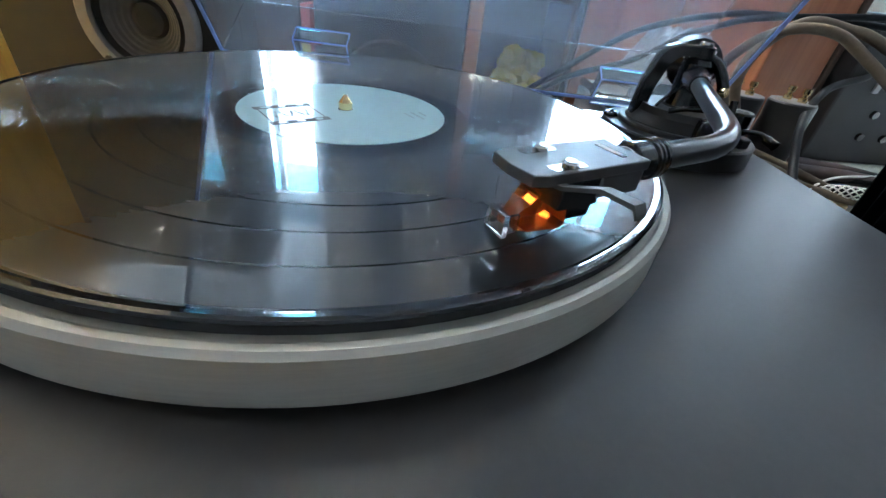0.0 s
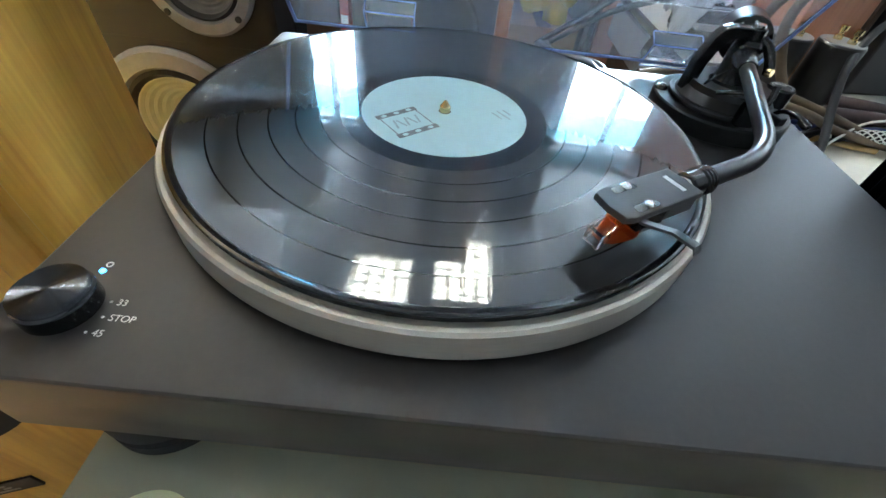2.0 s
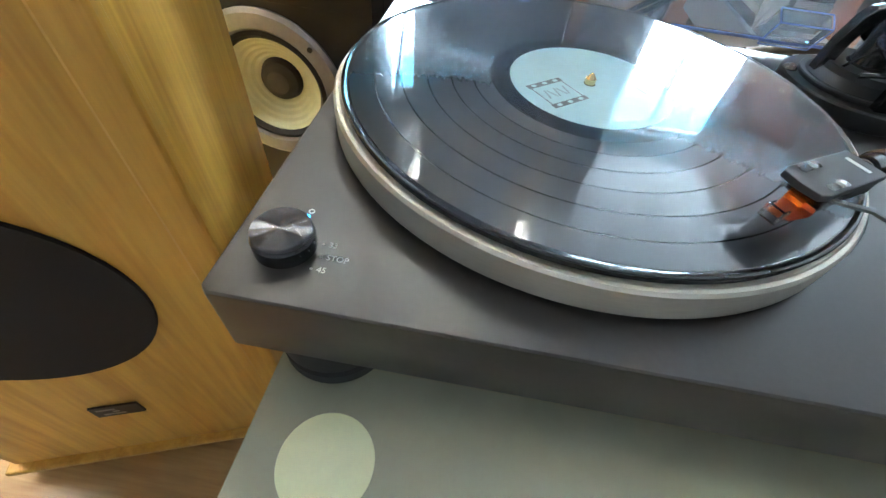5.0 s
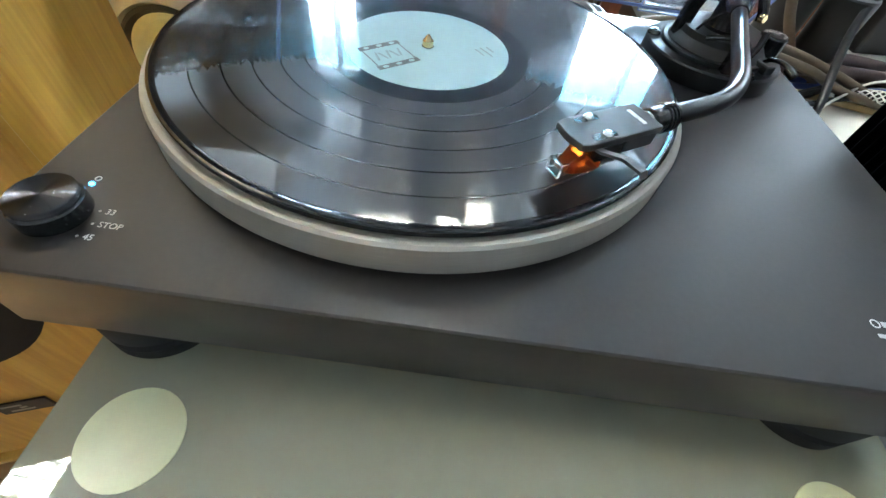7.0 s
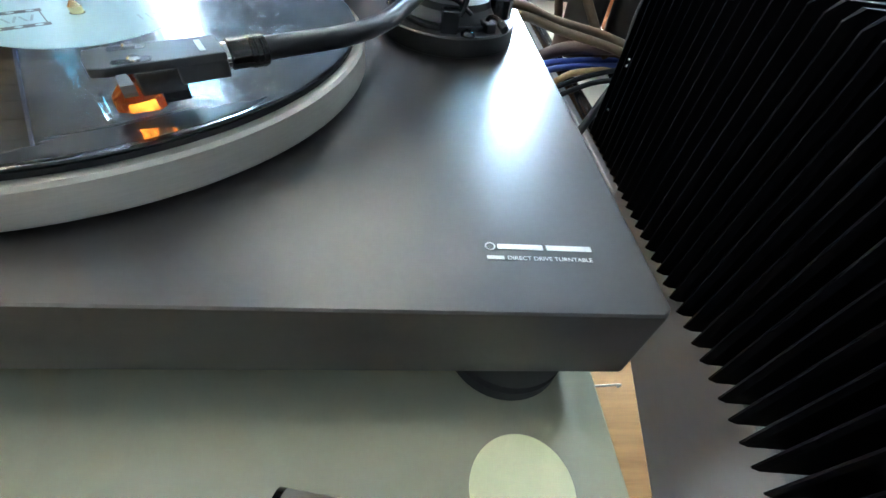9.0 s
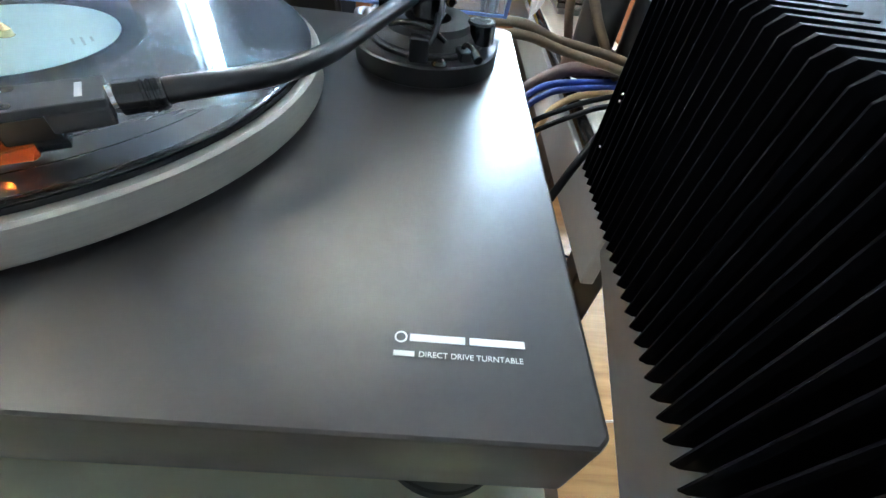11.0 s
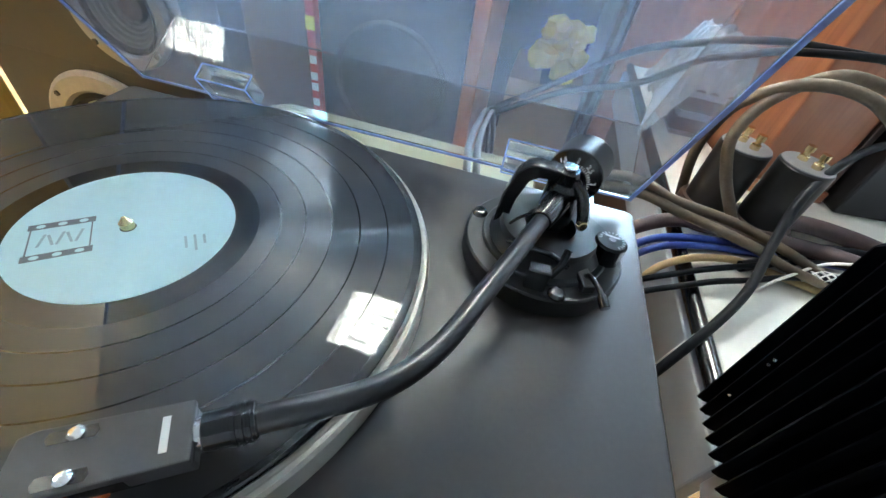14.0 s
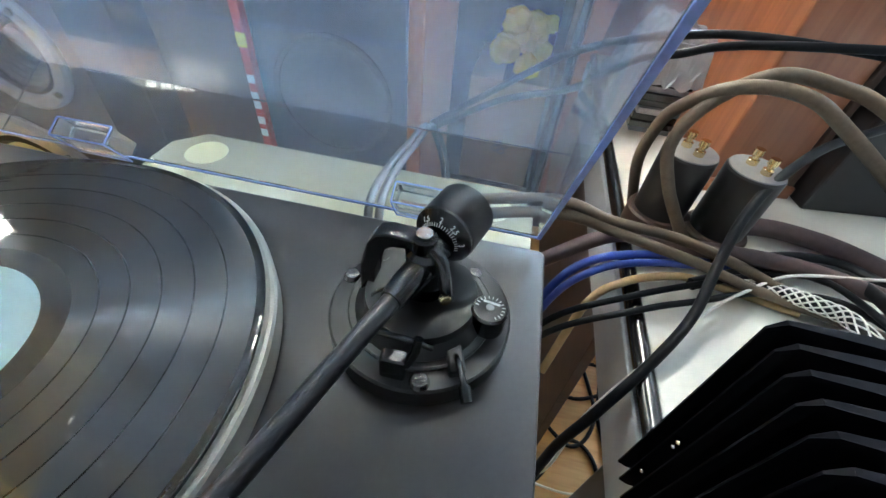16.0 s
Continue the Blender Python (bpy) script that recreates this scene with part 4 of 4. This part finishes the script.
def amplifier():
    m = pose(0.3495, 0.0665, 0, 0, 0, -2.0)
    a = thing("amplifier", (0.5, -0.1, -0.1), "black power amplifier with large finned heat sink", "amplifier")
    zb, zt = -0.068, 0.0845
    part("chassis", box(0.046, 0.42, -0.37, 0.0, -0.085, zt - 0.006, 0.002, m), M_AMP, a)
    for i in range(36):
        fm = m @ frame_on((0, -0.0103 * i, 0), (1, 0, 0), (0, -1, 0))
        b = bmesh.new()
        rings = []
        for x, z0, z1, h in ((0.0, zb + 0.002, zt - 0.005, 0.0005), (0.005, zb, zt, 0.0012), (0.047, zb, zt, 0.0030)):
            rings.append([b.verts.new(fm @ Vector(p)) for p in ((x, z0, -h), (x, z1, -h), (x, z1, h), (x, z0, h))])
        for p, q in zip(rings, rings[1:]):
            for k in range(4):
                b.faces.new((p[k], p[(k + 1) % 4], q[(k + 1) % 4], q[k]))
        b.faces.new(rings[0][::-1])
        b.faces.new(rings[-1])
        part("fin", b, M_AMP, a, smooth=False)
    part("sink_wall", box(0.0475, 0.0455 + 0.008, -0.372, 0.003, zb, zt - 0.002, 0.0008, m), M_AMP, a)
    for x, y in ((0.07, -0.03), (0.07, -0.33), (0.39, -0.03), (0.39, -0.33)):
        part("foot", rod(0.015, 0.0148, 20, 0.001, m @ Matrix.Translation((x, y, -0.0999))), M_RUBBER, a)
    for y, z in ((-0.0155, -0.035), (-0.0155, 0.001), (-0.0155, 0.006)):
        part("fin_screw", lathe([(0, 0), (0.0012, 0), (0.0009, 0.0008), (0, 0.0010)], 12, m @ frame_on((0.0005, y, z), (0, 1, 0), (-1, 0, 0))), M_CHROME, a)


amplifier()


def terminal_can(x, y, zt, r):
    c = thing("terminal_can", (x, y, -0.1), "black sleeved can with gold binding posts", "terminal can", "terminal cans")
    M = Matrix.Translation((x, y, 0))
    part("sleeve", lathe([(0, -0.0698), (r, -0.0698), (r, zt - 0.002), (r - 0.001, zt), (0, zt)], 40, M), M_CAP, c)
    part("lid", lathe([(0, zt + 0.0001), (r - 0.0012, zt + 0.0001), (r - 0.0015, zt + 0.001), (0, zt + 0.001)], 40, M), M_CAPTOP, c)
    part("flange", lathe([(0, -0.0998), (r + 0.004, -0.0998), (r + 0.006, -0.096), (r + 0.006, -0.073), (r + 0.004, -0.0702), (0, -0.0702)], 40, M), M_BROWNDARK, c)
    for dx, dy in ((-0.004, 0.008), (0.004, -0.008)):
        part("binding_post", lathe([(0, zt + 0.001), (0.005, zt + 0.001), (0.005, zt + 0.006), (0.003, zt + 0.007), (0.003, zt + 0.010), (0.0046, zt + 0.011), (0.0046, zt + 0.017), (0, zt + 0.0175)], 16, Matrix.Translation((x + dx, y + dy, 0))), M_GOLD, c)


terminal_can(0.424, 0.357, 0.002, 0.027)
terminal_can(0.481, 0.341, 0.003, 0.027)


def wood_cabinet():
    c = thing("wood_cabinet", (0.58, 0.62, -0.1), "reddish-brown wooden loudspeaker cabinet on the table", "loudspeaker")
    m = pose(0.508, 0.47, 0, 0, 0, 8)
    part("cabinet", box(0, 0.105, 0, 0.25, -0.0998, 0.5, 0.003, m), M_REDWOOD, c, "reddish veneer")
    part("side_edge", box(0.1052, 0.1150, -0.004, 0.25, -0.0998, 0.5, 0.002, m), M_BROWNDARK, c, "darker side edge")
    part("base_moulding", box(-0.004, 0.1152, -0.010, -0.0005, -0.0998, -0.082, 0.002, m), M_REDWOOD, c)
    k = thing("black_unit", (0.75, 0.5, -0.1), "black electronic unit standing on the table", "electronics")
    part("case", box(0.120, 0.5, -0.03, 0.25, -0.0998, 0.11, 0.004, m), M_CABBLACK, k)
    for x, z in ((0.20, -0.055), (0.245, -0.055), (0.20, -0.02), (0.245, -0.02), (0.29, -0.04), (0.34, -0.04)):
        part("socket", rod(0.006, 0.006, 20, 0.0006, m @ frame_on((x, -0.0305, z), (1, 0, 0), (0, -1, 0))), M_STEEL, k, "small metal socket")
    part("bracket", box(0.17, 0.18, -0.034, -0.0305, 0.01, 0.05, 0.001, m), M_CAPTOP, k)


wood_cabinet()


def cd_stack():
    for i in range(13):
        z = -0.1 + i * 0.0105
        dx, dy = random.uniform(-0.006, 0.006), random.uniform(-0.006, 0.006)
        c = thing("disc_case", (0.46, 0.60, z), "plastic disc case lying in a stack", "disc case", "stacked disc cases")
        part("case", box(0.425 + dx, 0.565 + dx, 0.60 + dy, 0.725 + dy, z + 0.0003, z + 0.0100, 0.0008), M_BLACK if i % 3 else M_CAPTOP, c)


cd_stack()


def plastic_wrap():
    """A crumpled clear bag lying on the stacked cases."""
    w = thing("plastic_bag", (0.46, 0.64, 0.037), "crumpled clear plastic bag on the disc cases", "bag")
    b = bmesh.new()
    n = 34
    g = []
    for i in range(n):
        for j in range(n):
            x, y = 0.375 + 0.19 * i / (n - 1), 0.575 + 0.14 * j / (n - 1)
            q = Vector((x * 38, y * 38, 1.7))
            z = 0.040 + 0.020 * abs(noise.noise(q)) + 0.012 * abs(noise.noise(q * 2.7)) + 0.005 * noise.noise(q * 7)
            if x < 0.425:
                z -= (0.425 - x) * 1.9
            if y < 0.60:
                z -= (0.60 - y) * 2.6
            g.append(b.verts.new((x, y, z)))
    for i in range(n - 1):
        for j in range(n - 1):
            b.faces.new((g[i * n + j], g[i * n + j + 1], g[(i + 1) * n + j + 1], g[(i + 1) * n + j]))
    bmesh.ops.solidify(b, geom=b.faces[:], thickness=0.0006)
    part("film", b, M_WRAP, w, smooth=False)


M_WRAP = acrylic("plastic_film", (0.9, 0.94, 1.0), 0.08, 1.4, 0.72)
plastic_wrap()


# ---- things behind the cover ----
def background():
    b = thing("bookcase", (0.2, 1.25, FLOOR), "dark wooden bookcase behind the turntable", "bookcase")
    part("back_panel", box(0.00, 0.345, 1.32, 1.34, FLOOR, 1.05, 0.001), M_BROWNDARK, b)
    for x in (0.00, 0.33):
        part("upright", box(x, x + 0.015, 0.98, 1.3195, FLOOR, 1.05, 0.002), M_BROWNDARK, b)
    for z in (-0.52, 0.06, 0.40, 0.74):
        part("shelf_board", box(0.0152, 0.3298, 0.985, 1.3195, z, z + 0.018, 0.002), M_BROWNDARK, b)
    rng = random.Random(3)
    for z in (0.0781, 0.4181, 0.7581):
        x = 0.017
        while x < 0.295:
            w = rng.uniform(0.014, 0.032)
            k = thing("book", (x + w / 2, 1.1, z), "dark bound book standing on a shelf", "book", "books on the bookcase")
            part("cover", box(x, x + w - 0.0006, 1.0 + rng.uniform(0, 0.03), 1.25, z, z + rng.uniform(0.20, 0.29), 0.001), M_BROWNDARK if rng.random() < 0.6 else M_BLUEBLACK, k)
            x += w
    c = thing("low_cabinet", (0.55, 1.1, FLOOR), "low brown wooden cabinet by the bookcase", "cabinet")
    part("body", box(0.36, 0.85, 1.0, 1.3, FLOOR + 0.001, 0.16, 0.003), M_BROWNDARK, c)
    part("top", box(0.355, 0.855, 0.99, 1.31, 0.1602, 0.18, 0.003), M_REDWOOD, c)
    for x in (0.368, 0.612):
        d = part("door", box(x, x + 0.236, 0.985, 0.9995, -0.55, 0.145, 0.003), M_REDWOOD, c)
        part("knob", lathe([(0, 0), (0.004, 0), (0.004, 0.006), (0.009, 0.010), (0.008, 0.016), (0, 0.018)], 24, frame_on((x + (0.21 if x < 0.5 else 0.026), 0.985, -0.1), (1, 0, 0), (0, -1, 0))), M_STEEL, d)
    k = thing("dark_speaker", (-0.06, 0.75, FLOOR), "tall blue-black loudspeaker with an orange wooden edge", "loudspeaker")
    part("cabinet", box(-0.203, 0.066, 0.60, 0.90, FLOOR + 0.001, 0.80, 0.004), M_BLUEBLACK, k)
    part("wood_edge", box(0.0665, 0.092, 0.595, 0.90, FLOOR + 0.001, 0.80, 0.003), M_BARWOOD, k, "orange-brown wooden edge")
    part("grille_ring", lathe([(0.098, 0), (0.108, 0), (0.108, 0.006), (0.104, 0.009), (0.098, 0.006), (0.098, 0)], 48, frame_on((-0.068, 0.5996, -0.13), (1, 0, 0), (0, -1, 0))), M_CABBLACK, k)
    part("grille", lathe([(0, 0.004), (0.05, 0.0035), (0.0978, 0.0005), (0.0978, 0), (0, 0)], 48, frame_on((-0.068, 0.5996, -0.13), (1, 0, 0), (0, -1, 0))), M_CLOTH, k)
    g = thing("brown_case", (-0.35, 0.66, FLOOR), "tall brown case beside the dark speaker", "case")
    part("body", box(-0.47, -0.226, 0.60, 0.9, FLOOR + 0.001, 0.045, 0.004), M_BROWNDARK, g)
    part("lid", box(-0.472, -0.2255, 0.598, 0.902, 0.0452, 0.06, 0.003), M_BROWNDARK, g)
    r = thing("boxed_set", (-0.214, 0.63, FLOOR), "narrow red spine with pale letter marks", "boxed set")
    part("spine", box(-0.222, -0.206, 0.59, 0.76, FLOOR + 0.001, 0.02, 0.001), M_RED, r)
    part("spine_band", box(-0.2222, -0.2058, 0.5885, 0.5899, -0.062, -0.040), M_YELLOW, r, "yellow band")
    for z in (-0.115, -0.145, -0.165, -0.195, -0.22):
        part("spine_mark", box(-0.2205, -0.2075, 0.5885, 0.5899, z - 0.007, z + 0.007), M_WHITEINK, r)
    x = thing("cardboard_box", (0.22, 1.1, -0.502), "brown cardboard box with a dark printed emblem", "box")
    part("carton", box(0.125, 0.32, 0.985, 1.25, -0.5018, -0.20, 0.002), M_CARD, x)
    part("tape", box(0.205, 0.245, 0.9844, 1.25, -0.1998, -0.1992), M_BROWNDARK, x)
    for q in range(4):
        c = Vector((0.23 + 0.014 * math.cos(q * math.pi / 2 + 0.4), 0.9849, -0.385 + 0.014 * math.sin(q * math.pi / 2 + 0.4)))
        part("emblem", lathe([(0.007, 0), (0.010, 0), (0.010, 0.0006), (0.007, 0.0006), (0.007, 0)], 20, frame_on(c, (1, 0, 0), (0, -1, 0))), M_INK, x, "dark printed ring")
    y = thing("yellow_bundle", (0.25, 1.1, -0.20), "crumpled yellow cloth bundle on the cardboard box", "cloth")
    bm = bmesh.new()
    rng = random.Random(5)
    for i in range(16):
        c = Vector((0.25 + rng.uniform(-0.06, 0.05), 1.08 + rng.uniform(-0.05, 0.05), -0.165 + rng.uniform(-0.015, 0.085)))
        o = bmesh.new()
        bmesh.ops.create_icosphere(o, subdivisions=2, radius=rng.uniform(0.02, 0.035))
        for v in o.verts:
            v.co = v.co * (1 + 0.35 * noise.noise(v.co * 60 + c * 30)) + c
        join(bm, o)
    part("folds", bm, M_YELLOW, y)


background()


def cable(pts, r, material, label, name="cable"):
    tagged(part(name, sweep(spline(pts, 8), r, 10), material), label, "cable", "cables behind the turntable")


M_BROWNCABLE = mat("brown_sheath", (0.10, 0.075, 0.05), 0.6, vary=0.15, scale=300, bump=0.0002)
M_BLACKCABLE = mat("black_sheath", (0.006, 0.007, 0.009), 0.5, vary=0.1, scale=200, spec=0.15)
M_BLUECABLE = mat("blue_sheath", (0.03, 0.06, 0.28), 0.45, vary=0.1, scale=200)
M_TANCABLE = mat("tan_sheath", (0.42, 0.30, 0.15), 0.5, vary=0.1, scale=200)
M_PURPLECABLE = mat("purple_brown_sheath", (0.055, 0.035, 0.035), 0.55, vary=0.15, scale=200, bump=0.0002)
M_GREYCABLE = mat("grey_sheath", (0.10, 0.10, 0.105), 0.4, vary=0.1, scale=200)
M_WHITECABLE = mat("white_sheath", (0.70, 0.70, 0.68), 0.4, vary=0.05, scale=200)
BROWN, BLACKC, WHITEC = "thick brown braided cable by the table", "black round cable crossing the white table", "thin white cable lying over the table edge"
cable([(0.13, 0.5, -0.09), (0.2, 0.48, -0.03), (0.289, 0.46, 0.042), (0.346, 0.44, 0.07), (0.412, 0.44, 0.085), (0.468, 0.44, 0.09), (0.567, 0.42, 0.093), (0.7, 0.40, 0.09)], 0.0042, M_BLACKCABLE, "dark cable arching behind the dust cover")
cable([(0.142, 0.48, -0.083), (0.223, 0.46, -0.023), (0.304, 0.44, 0.014), (0.357, 0.43, 0.054), (0.393, 0.42, 0.07), (0.463, 0.42, 0.088), (0.7, 0.40, 0.115)], 0.0042, M_BLACKCABLE, "dark cable arching behind the dust cover")
cable([(0.406, 0.39, -0.09), (0.385, 0.37, -0.03), (0.381, 0.36, 0.007), (0.384, 0.34, 0.047), (0.418, 0.33, 0.076), (0.463, 0.32, 0.081), (0.507, 0.31, 0.061), (0.62, 0.28, -0.01)], 0.0058, M_BROWNCABLE, BROWN)
cable([(0.452, 0.305, -0.085), (0.425, 0.312, -0.05), (0.402, 0.318, -0.015), (0.388, 0.322, 0.023), (0.404, 0.33, 0.06), (0.446, 0.34, 0.087), (0.495, 0.34, 0.085), (0.535, 0.33, 0.075), (0.65, 0.31, 0.02)], 0.0058, M_BROWNCABLE, BROWN)
cable([(0.21, 0.25, -0.03), (0.298, 0.264, -0.02), (0.352, 0.269, -0.035), (0.422, 0.281, -0.05), (0.479, 0.28, -0.065), (0.56, 0.27, -0.085), (0.7, 0.27, -0.092)], 0.0052, M_BROWNCABLE, BROWN)
cable([(0.21, 0.24, -0.04), (0.301, 0.258, -0.03), (0.366, 0.264, -0.045), (0.439, 0.263, -0.06), (0.499, 0.266, -0.08), (0.62, 0.25, -0.094)], 0.0052, M_BROWNCABLE, BROWN)
cable([(0.30, 0.30, -0.14), (0.38, 0.32, -0.09), (0.446, 0.30, -0.072), (0.523, 0.30, -0.07), (0.582, 0.29, -0.07), (0.72, 0.24, -0.07)], 0.0085, M_PURPLECABLE, "thick dark purple-brown cable on the table")
cable([(0.295, 0.23, -0.20), (0.315, 0.25, -0.13), (0.343, 0.267, -0.094), (0.402, 0.296, -0.091), (0.525, 0.322, -0.092), (0.675, 0.355, -0.094)], 0.0045, M_BLUECABLE, "blue cable running across the white table")
cable([(0.297, 0.225, -0.21), (0.317, 0.243, -0.14), (0.345, 0.257, -0.10), (0.402, 0.286, -0.094), (0.525, 0.312, -0.095), (0.675, 0.34, -0.0955)], 0.0040, M_BLUECABLE, "blue cable running across the white table")
cable([(0.33, 0.20, -0.20), (0.354, 0.238, -0.12), (0.383, 0.253, -0.094), (0.428, 0.272, -0.0915), (0.462, 0.276, -0.093), (0.55, 0.26, -0.095)], 0.0042, M_TANCABLE, "tan cable curving off the table edge")
cable([(0.28, 0.19, -0.18), (0.32, 0.211, -0.12), (0.383, 0.232, -0.092), (0.451, 0.261, -0.084), (0.522, 0.290, -0.08), (0.569, 0.285, -0.07), (0.578, 0.213, -0.05), (0.58, 0.15, -0.04)], 0.0032, M_BLACKCABLE, BLACKC)
cable([(0.28, 0.18, -0.20), (0.318, 0.2, -0.13), (0.394, 0.219, -0.091), (0.449, 0.242, -0.088), (0.506, 0.265, -0.085), (0.57, 0.27, -0.078), (0.585, 0.228, -0.06), (0.60, 0.16, -0.05)], 0.0032, M_BLACKCABLE, BLACKC)
cable([(0.70, 0.50, 0.03), (0.626, 0.43, 0.03), (0.545, 0.375, 0.02), (0.492, 0.325, 0.0), (0.463, 0.285, -0.02), (0.446, 0.248, -0.045), (0.428, 0.206, -0.07), (0.398, 0.166, -0.088), (0.362, 0.130, -0.13), (0.338, 0.112, -0.20), (0.336, 0.09, -0.30), (0.40, 0.06, -0.5), (0.45, 0.15, -0.647)], 0.0046, M_BLACKCABLE, "heavy black cable dropping over the table edge")
cable([(0.72, 0.31, -0.05), (0.62, 0.292, -0.06), (0.537, 0.282, -0.068), (0.492, 0.259, -0.080), (0.45, 0.227, -0.088), (0.40, 0.172, -0.090), (0.362, 0.140, -0.16), (0.35, 0.12, -0.25), (0.38, 0.2, -0.5), (0.42, 0.3, -0.65)], 0.0016, M_WHITECABLE, WHITEC)
def net_cable():
    c = thing("cable", (0.55, 0.26, -0.09), "dark cable in a white net sleeve", "cable", "cables behind the turntable")
    path = spline([(0.50, 0.275, -0.088), (0.529, 0.268, -0.080), (0.552, 0.255, -0.075), (0.575, 0.235, -0.072), (0.58, 0.16, -0.065)], 10)
    part("core", sweep(path, 0.0068, 12), M_BLACKCABLE, c)
    for turn in (-1, 1):
        for k in range(6):
            line = []
            for i, p in enumerate(path):
                along = (path[min(i + 1, len(path) - 1)] - path[max(i - 1, 0)]).normalized()
                u = along.cross(Vector((0, 0, 1))).normalized()
                v = u.cross(along)
                q = turn * i * 0.33 + k * math.tau / 6
                line.append(p + (u * math.cos(q) + v * math.sin(q)) * 0.0071)
            part("net_strand", sweep(line, 0.0008, 5), M_WHITECABLE, c, "white net strand")


net_cable()
cable([(0.42, 0.345, -0.06), (0.47, 0.355, -0.083), (0.545, 0.378, -0.085), (0.592, 0.374, -0.085), (0.633, 0.358, -0.085), (0.70, 0.31, -0.085)], 0.0105, M_PURPLECABLE, "thick dark purple-brown cable on the table")
cable([(0.45, 0.268, -0.092), (0.506, 0.294, -0.085), (0.548, 0.306, -0.078), (0.585, 0.305, -0.073), (0.603, 0.277, -0.066), (0.600, 0.22, -0.055), (0.60, 0.16, -0.05)], 0.0062, M_BLACKCABLE, BLACKC)
cable([(0.50, 0.31, -0.088), (0.555, 0.325, -0.080), (0.60, 0.318, -0.073), (0.625, 0.28, -0.066), (0.622, 0.22, -0.055), (0.62, 0.16, -0.05)], 0.0062, M_BLACKCABLE, BLACKC)
for line in (((0.40, 0.22), (0.436, 0.254), (0.486, 0.331), (0.531, 0.32), (0.55, 0.261), (0.54, 0.15)), ((0.38, 0.39), (0.432, 0.366), (0.497, 0.323), (0.546, 0.382), (0.575, 0.542), (0.60, 0.7)),
             ((0.46, 0.75), (0.487, 0.655), (0.538, 0.473), (0.566, 0.328), (0.565, 0.245), (0.53, 0.1)), ((0.39, 0.58), (0.44, 0.507), (0.486, 0.432), (0.562, 0.451), (0.65, 0.52))):
    cable([(px, py, FLOOR + 0.0045) for px, py in line], 0.0042, M_BLACKCABLE, "black cable lying tangled on the floor")
for off in (0.0, 0.009):
    cable([(0.150 + off, 0.172, -0.03), (0.144 + off, 0.20, -0.012), (0.136 + off, 0.26, -0.025), (0.128 + off, 0.38, -0.06), (0.13 + off, 0.5, -0.10), (0.14 + off, 0.62, -0.3), (0.15 + off, 0.6, -0.647)], 0.0036, M_GREYCABLE, "grey lead leaving the back of the turntable")
rng = random.Random(11)
for i in range(9):
    x, y = rng.uniform(0.30, 0.42), rng.uniform(0.15, 0.35)
    pts = [(x, y, FLOOR + 0.004 + 0.006 * i)]
    a = rng.uniform(0, 6.3)
    for k in range(9):
        a += rng.uniform(-1.0, 1.2)
        x, y = x + 0.05 * math.cos(a), y + 0.05 * math.sin(a)
        x, y = min(0.62, max(0.29, x)), min(0.62, max(0.08, y))
        pts.append((x, y, FLOOR + 0.004 + 0.006 * i + rng.uniform(0, 0.015)))
    cable(pts, rng.choice((0.0022, 0.003, 0.0038)), M_BLACKCABLE if i % 4 else M_WHITECABLE, "thin cable lying tangled on the floor")


def shelf_roll():
    r = thing("silver_tube", (0.165, -0.225, -0.0805), "pale metal tube with a black end on the shelf", "tube")
    d = Vector((0.050, -0.009, 0)).normalized()
    a = Vector((0.137, -0.222, -0.0718))
    part("barrel", sweep([a + d * 0.003, a + d * 0.10], 0.0085, 28), M_SILVER, r)
    part("end_cap", sweep([a, a + d * 0.0028], 0.0087, 28), M_BLACK, r, "black end cap")


shelf_roll()


def floor_boxes():
    # Box added in place of the shade over the floor gap.
    b = thing("gap_shade_box", (0.335, -0.25, FLOOR), "dark brown box added to darken the floor gap", "box")
    part("body", box(0.289, 0.380, -0.55, -0.03, FLOOR + 0.0005, -0.36, 0.004), M_BROWNDARK, b)
    part("lid", box(0.287, 0.382, -0.552, -0.028, -0.3598, -0.335, 0.003), M_BROWNDARK, b)
    k = thing("blue_pouch", (0.335, -0.2, -0.335), "small blue cloth pouch lying on the box", "pouch")
    part("cloth", box(0.300, 0.365, -0.30, -0.19, -0.3348, -0.312, 0.008, seg=3), M_BLUECABLE, k)
    part("clasp", rod(0.006, 0.006, 20, 0.001, Matrix.Translation((0.35, -0.205, -0.3122))), M_STEEL, k)


floor_boxes()
